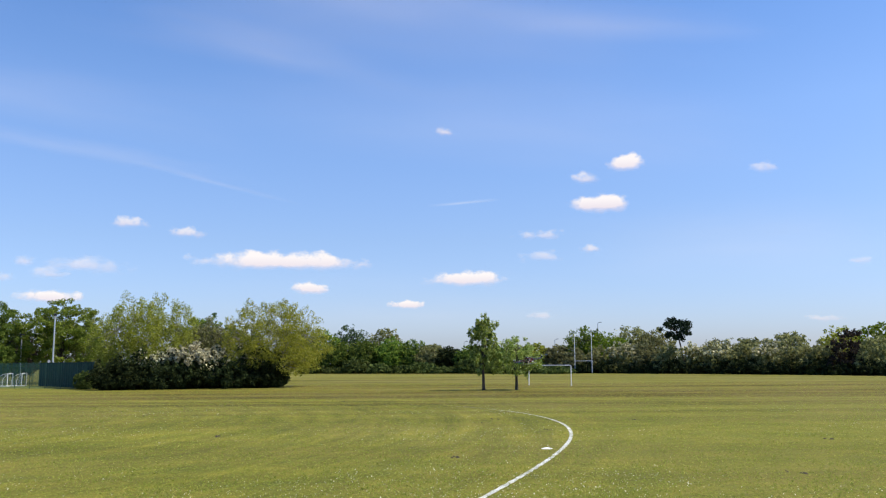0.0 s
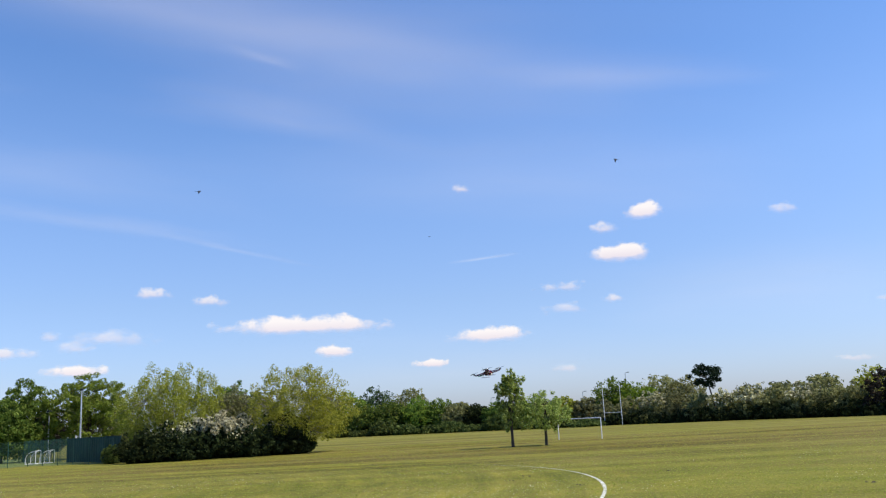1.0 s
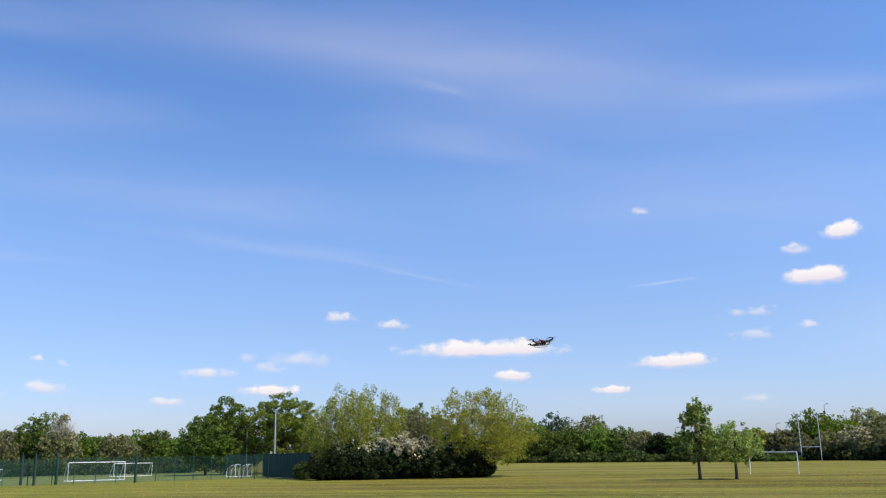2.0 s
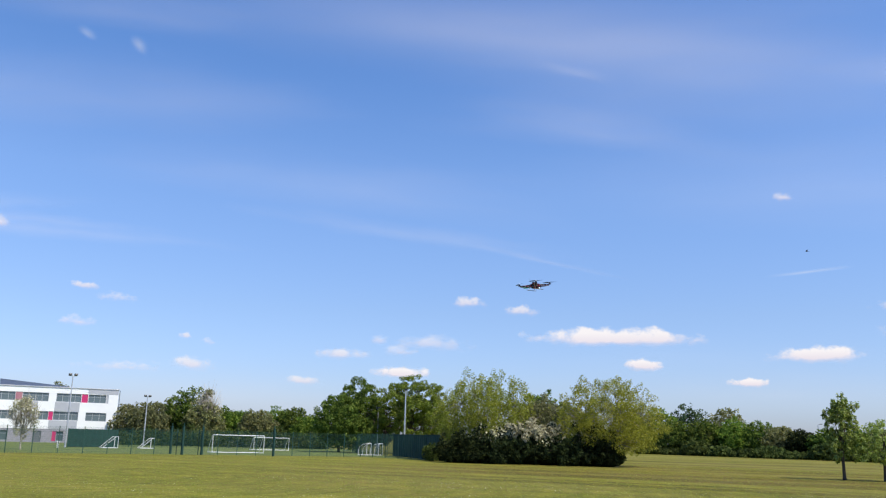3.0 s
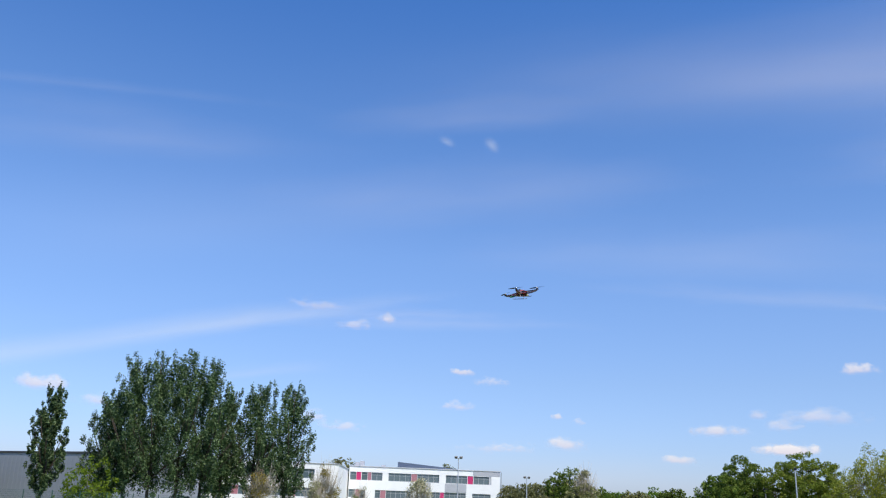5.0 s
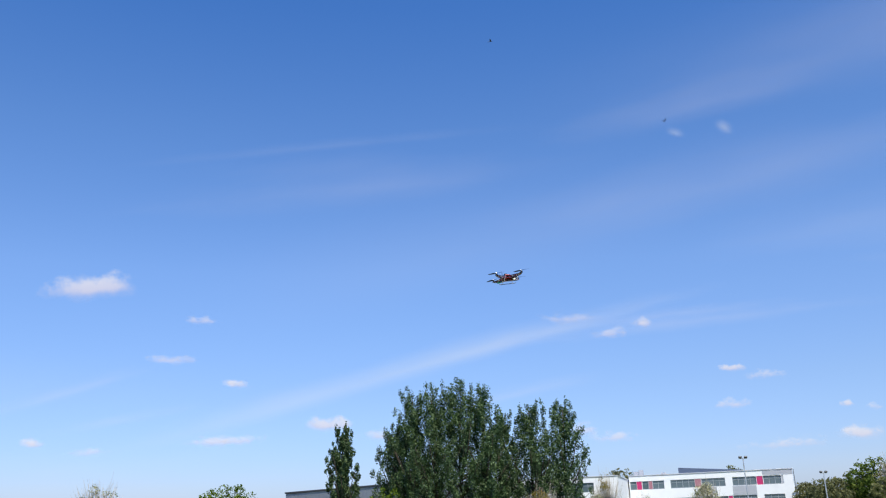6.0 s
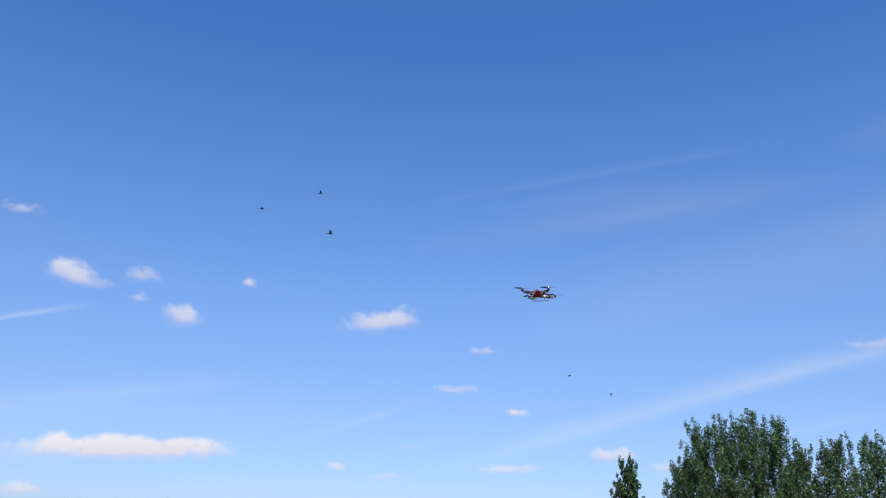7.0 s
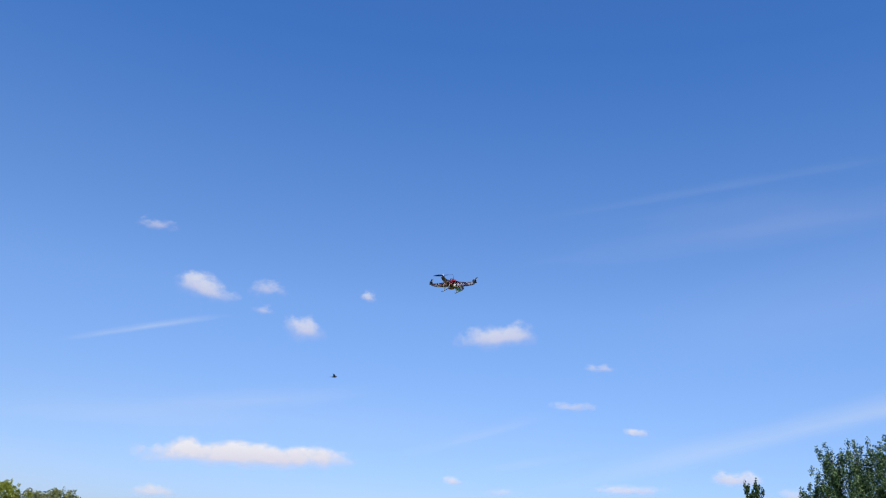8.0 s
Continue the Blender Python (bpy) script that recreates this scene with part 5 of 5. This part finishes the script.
# trees round the remaining edge
EDGE = [(77.2, 168, 2.8, 13.5, LEAF_LIME), (80.9, 172, 1.8, 9.5, LEAF_LIME), (74.6, 180, 1.8, 6.5, LEAF_GREY), (83.3, 190, 1.7, 10, LEAF_GREY), (87.6, 200, 2.0, 11, LEAF_OAK), (90.2, 200, 1.9, 10, LEAF_LIME),
        (95.0, 200, 2.7, 6.0, LEAF_GOLD), (97.0, 205, 2.35, 9, LEAF_GREY), (99.0, 195, 2.95, 14, LEAF_RUSSET), (101.6, 200, 2.1, 8, LEAF_OAK), (105.0, 198, 1.85, 11, LEAF_OLIVE), (107.6, 200, 1.8, 11, LEAF_OAK),
        (112.2, 150, 2.85, 9.5, LEAF_OLIVE), (115.0, 150, 3.0, 9.0, LEAF_WILLOW), (113.4, 158, 2.6, 8, LEAF_OLIVE), (117.5, 160, 2.8, 10, LEAF_OAK)]
for i, (az, d, el, w, leaf) in enumerate(EDGE):
    wood(310 + i, az, d, el, w * 1.05, "round", leaf, "leafy tree at the edge of the grounds", 8000, 0.3, group="trees at the edge of the grounds")
for i, (az, el, w) in enumerate([(103.6, 2.6, 9.0), (84.6, 3.0, 10.0), (93.3, 2.3, 7.0)]):
    wood(330 + i, az, 205, el, w, "bare", LEAF_PALE, "pale thinly leaved tree", 900, 0.3, bark=BARK_PALE, group="trees at the edge of the grounds")


# ---- clouds ----
CLOUD_KIND = {"solid": CLOUD, "soft": CLOUD_SOFT, "thin": CLOUD_THIN, "cirrus": CIRRUS, "band": CIRRUS_BAND, "haze": HIGH_HAZE}


def cloud(name, kind, az, el, w, h, label, group, roll=0.0, far=3600.0):
    """A cloud on the far sky, by its bearing, height and breadth in degrees."""
    high = far * 2 * math.tan(radians(h / 2))
    half = far * math.tan(radians(w / 2)) / high
    V = [(-half, 0, -0.5), (half, 0, -0.5), (half, 0, 0.5), (-half, 0, 0.5)]
    ob = mesh(name, V, [(0, 1, 2, 3)], CLOUD_KIND[kind])
    ob.matrix_world = (Matrix.Translation(EYE) @ pose(0, 0, 0, 0, 0, az) @ pose(0, 0, 0, el, 0, 0) @ pose(0, far, 0, 0, roll, 0)
                       @ Matrix.Diagonal((high, high, high, 1)))
    return tagged(ob, label, "cloud", group, "structure")


SOLID = [
    (-0.2, 15.3, 1.1, 0.6), (-12.3, 12.9, 2.3, 1.1), (-9.6, 12.0, 1.9, 0.7), (-10.4, 10.4, 4.0, 1.05), (20.2, 8.9, 2.0, 0.65),
    (16.7, 8.4, 2.1, 0.65), (10.5, 6.75, 9.9, 1.15), (-1.7, 5.6, 5.0, 0.95), (8.8, 5.0, 2.4, 0.75), (-9.8, 7.4, 1.2, 0.5),
    (28.6, 5.3, 3.4, 0.75), (2.4, 3.9, 2.2, 0.55), (24.5, 4.2, 3.6, 0.75), (31.0, 3.5, 1.9, 0.6), (50.0, 12.0, 1.1, 0.75), (38.0, 4.3, 2.6, 0.85),
    (44.7, 8.7, 1.7, 0.5), (85.9, 14.9, 5.1, 1.6), (106.0, 16.0, 3.4, 1.5), (99.2, 14.3, 2.6, 1.6), (95.1, 16.7, 1.05, 0.7),
    (101.9, 5.95, 11.6, 1.6), (107.0, 3.2, 2.5, 0.8), (70.9, 6.4, 2.8, 0.9), (88.5, 5.3, 1.1, 0.6), (38.5, 6.0, 0.7, 0.45), (76.8, 8.95, 1.8, 0.55),
]
THIN = [
    (-20.8, 12.0, 1.6, 0.7), (22.9, 6.2, 4.8, 1.0), (24.7, 5.6, 1.9, 0.7), (26.1, 6.3, 1.2, 0.6), (-6.5, 8.4, 3.1, 0.6), (-6.6, 7.0, 2.8, 0.7),
    (-23.8, 2.6, 2.3, 0.45), (-6.4, 3.1, 2.0, 0.5), (42.3, 3.9, 5.0, 0.6), (44.9, 6.5, 2.0, 0.6),
    (42.9, 8.1, 2.4, 0.6), (54.3, 5.5, 1.8, 0.8), (52.6, 4.9, 3.0, 0.6), (54.4, 12.7, 3.9, 0.8), (37.1, 5.7, 0.9, 0.4), (79.1, 13.0, 2.0, 0.6), (77.1, 5.5, 3.8, 0.6),
    (67.8, 5.6, 2.0, 0.65), (80.9, 10.5, 3.0, 0.7), (85.2, 4.9, 2.4, 0.6), (77.8, 5.4, 3.5, 0.6), (102.0, 16.5, 2.1, 1.1),
    (102.1, 15.1, 1.3, 0.7), (109.6, 19.5, 2.1, 0.8), (101.3, 2.6, 1.6, 0.5), (-26.0, 6.0, 1.5, 0.5), (52.0, 11.5, 2.2, 0.6),
]
SLOPES = {85.9: -11.0, 106.0: 6.0, 102.2: -2.0}
for a, e, w, h in SOLID:
    cloud("cloud", "soft" if (a > 25 or w < 2.2) and w < 10 else "solid", a, e, w * 1.65, h * 1.95, "small white fair-weather cloud in the blue sky", "fair-weather clouds", SLOPES.get(a, -4.5 if a > 80 else -1.0))
for a, e, w, h in THIN:
    cloud("cloud", "thin", a, e, w * 1.65, h * 1.95, "faint thin white cloud in the blue sky", "fair-weather clouds", -4.5 if a > 80 else -1.0, 3700.0)
# long veils and old vapour trails: bearing, height, length, breadth, slope
BANDS = [(66.0, 10.0, 58.0, 3.8, -14.5), (109.2, 13.0, 18.0, 1.0, -18.0), (43.0, 23.8, 2.1, 1.7, 40.0), (46.3, 23.9, 2.2, 1.3, 20.0), (-1.3, 10.6, 8.2, 0.5, -5.0)]
# several broad rows, high or near the horizon, are glow added to pale the sky
VEILS = [(54.0, 12.4, 32.0, 2.4, -12.0), (70.0, 22.5, 44.0, 8.0, -8.0), (87.3, 8.3, 19.0, 1.8, -19.5), (83.2, 6.9, 15.0, 1.5, -12.0), (101.0, 9.6, 26.0, 3.0, -10.0), (110.0, 8.0, 30.0, 5.0, -6.0),
         (12.0, 20.5, 40.0, 6.0, 9.0), (24.0, 13.5, 36.0, 2.6, 6.0), (15.5, 11.8, 17.0, 0.9, 12.0), (60.0, 7.8, 26.0, 2.2, -10.0), (50.0, 12.4, 26.0, 1.8, -3.0), (47.0, 12.0, 34.0, 2.6, -2.0),
         (-12.0, 22.0, 30.0, 5.0, 6.0), (13.0, 24.0, 12.0, 1.6, 14.0), (45.0, 26.0, 30.0, 6.0, -6.0), (-4.0, 17.0, 58.0, 15.0, 4.0), (8.0, 27.0, 60.0, 14.0, 6.0), (22.0, 28.0, 70.0, 15.0, 3.0), (2.0, 24.0, 60.0, 16.0, 2.0),
         (30.0, 17.0, 50.0, 9.0, 3.0), (44.0, 21.0, 46.0, 9.0, -7.0), (-20.0, 8.0, 36.0, 10.0, 0.0), (0.0, 4.0, 60.0, 9.0, 0.0), (36.0, 3.0, 60.0, 9.0, 0.0), (84.0, 3.0, 60.0, 9.0, 0.0), (120.0, 4.0, 40.0, 9.0, 0.0)]
# wide and very soft haze high up, partly glow added to brighten the sky
HAZE = [(71.0, 24.6, 42.0, 1.6, -7.0), (30.0, 29.0, 80.0, 16.0, 2.0), (0.0, 29.0, 80.0, 16.0, 4.0), (62.0, 19.0, 56.0, 17.0, -12.0), (100.0, 9.0, 60.0, 9.0, -4.0)]
for kind, rows in (("band", BANDS), ("cirrus", VEILS), ("haze", HAZE)):
    for a, e, w, h, slope in rows:
        cloud("cirrus_veil", kind, a, e, w, h, "faint white veil of high cirrus or added sky glow", "cirrus veils", slope, 3900.0)

# ---- what moves ----
def motions():
    # the drone: seconds, place, heading, nose down, bank
    flight = [
        (0.0, 1.41, 14.55, 2.80, 40, -7, -7), (0.3, 1.35, 14.86, 2.95, 41, -7, -8), (0.5, 1.12, 15.12, 3.08, 42, -6, -9), (0.8, 0.64, 15.35, 3.33, 45, -5, -11), (1.0, 0.33, 15.41, 3.58, 46, -4, -12),
        (1.2, -0.05, 15.60, 3.81, 37, -6, -11), (1.5, -0.70, 15.61, 4.16, 15, -4, -7), (1.7, -1.16, 15.47, 4.35, 2, -5, -6), (2.1, -1.95, 14.54, 4.67, 24, -5, -5), (2.8, -3.20, 13.01, 5.00, 66, -4, -4), (3.0, -3.61, 12.76, 5.11, 66, -4, -4),
        (3.5, -4.60, 12.13, 5.37, 72, -9, -5), (4.0, -5.84, 11.62, 5.59, 69, -8, -4), (4.2, -6.29, 11.23, 5.64, 69, -8, -4), (5.5, -8.62, 7.37, 5.75, 68, -9, -2),
        (6.0, -9.48, 5.78, 5.84, 67, -6, 0), (6.5, -10.06, 4.17, 5.91, 64, 0, -2), (7.0, -10.10, 2.64, 5.89, 61, 3, 0), (7.5, -9.41, 1.25, 5.74, 51, 3, 0), (8.0, -8.10, 0.09, 5.39, 20, 5, 3),
    ]
    walk(drone, [(t, pose(x, y, z, 0, 0, heading) @ pose(0, 0, 0, bank, nose, 0)) for t, x, y, z, heading, nose, bank in flight])
    # the blades turn about six times a second; where they stand against the line of sight every half second
    turns = [(62, 100, 85, 70, 75, 80, 85, 88, 92, 90, 90, 95, 100, 100, 95, -15, 8),
             (20, 30, 40, 30, 30, 30, 30, 35, 25, 30, 35, 35, 60, 60, 50, 40, 40),
             (70, 70, 75, 40, 80, 80, 85, 88, 92, 90, 90, 95, 85, 65, 90, 20, 4),
             (80, 80, 60, 85, 85, 85, 85, 80, 80, 85, 80, 78, 75, 88, 82, 95, 60)]
    key_t, key_x, key_y, key_h = [[row[q] for row in flight] for q in (0, 1, 2, 4)]
    for (prop, place, way), stand in zip(propellers, turns):
        marks = []
        for n, angle in enumerate(stand):
            t = n / 2
            x, y, h = (float(np.interp(t, key_t, q)) for q in (key_x, key_y, key_h))
            local = angle + math.degrees(math.atan2(y, x)) - h
            if marks:
                aimed = marks[-1] + way * 1080
                local = aimed + (local - aimed + 90) % 180 - 90
            marks.append(local)
        walk(prop, [(i / 30, pose(*place, 0, 0, float(np.interp(i / 15, range(17), marks)))) for i in range(241)])
    for k, ((root, wings), (span, t0, p, v)) in enumerate(zip(flock, FLIGHTS)):
        calm = 0.55 if t0 == 3.5 else 0.35
        heading = math.degrees(math.atan2(v[1], v[0]))
        rows = []
        for t in sorted({max(0.0, min(8.0, t0 + 0.4 * q)) for q in range(-20, 21)}):
            dt = t - t0
            near = max(-0.6, min(0.6, dt))
            rows.append((t, pose(p[0] + v[0] * dt, p[1] + v[1] * dt, p[2] + v[2] * near + 40 * max(0.0, abs(dt) - calm) ** 1.3, 6 * math.sin(k), -8, heading)))
        walk(root, rows)
        for w, side in wings:
            walk(w, [(i / 15, pose(0, 0, 0, side * 32 * math.sin(i * 1.9 + k), 0, 0)) for i in range(121)])


motions()
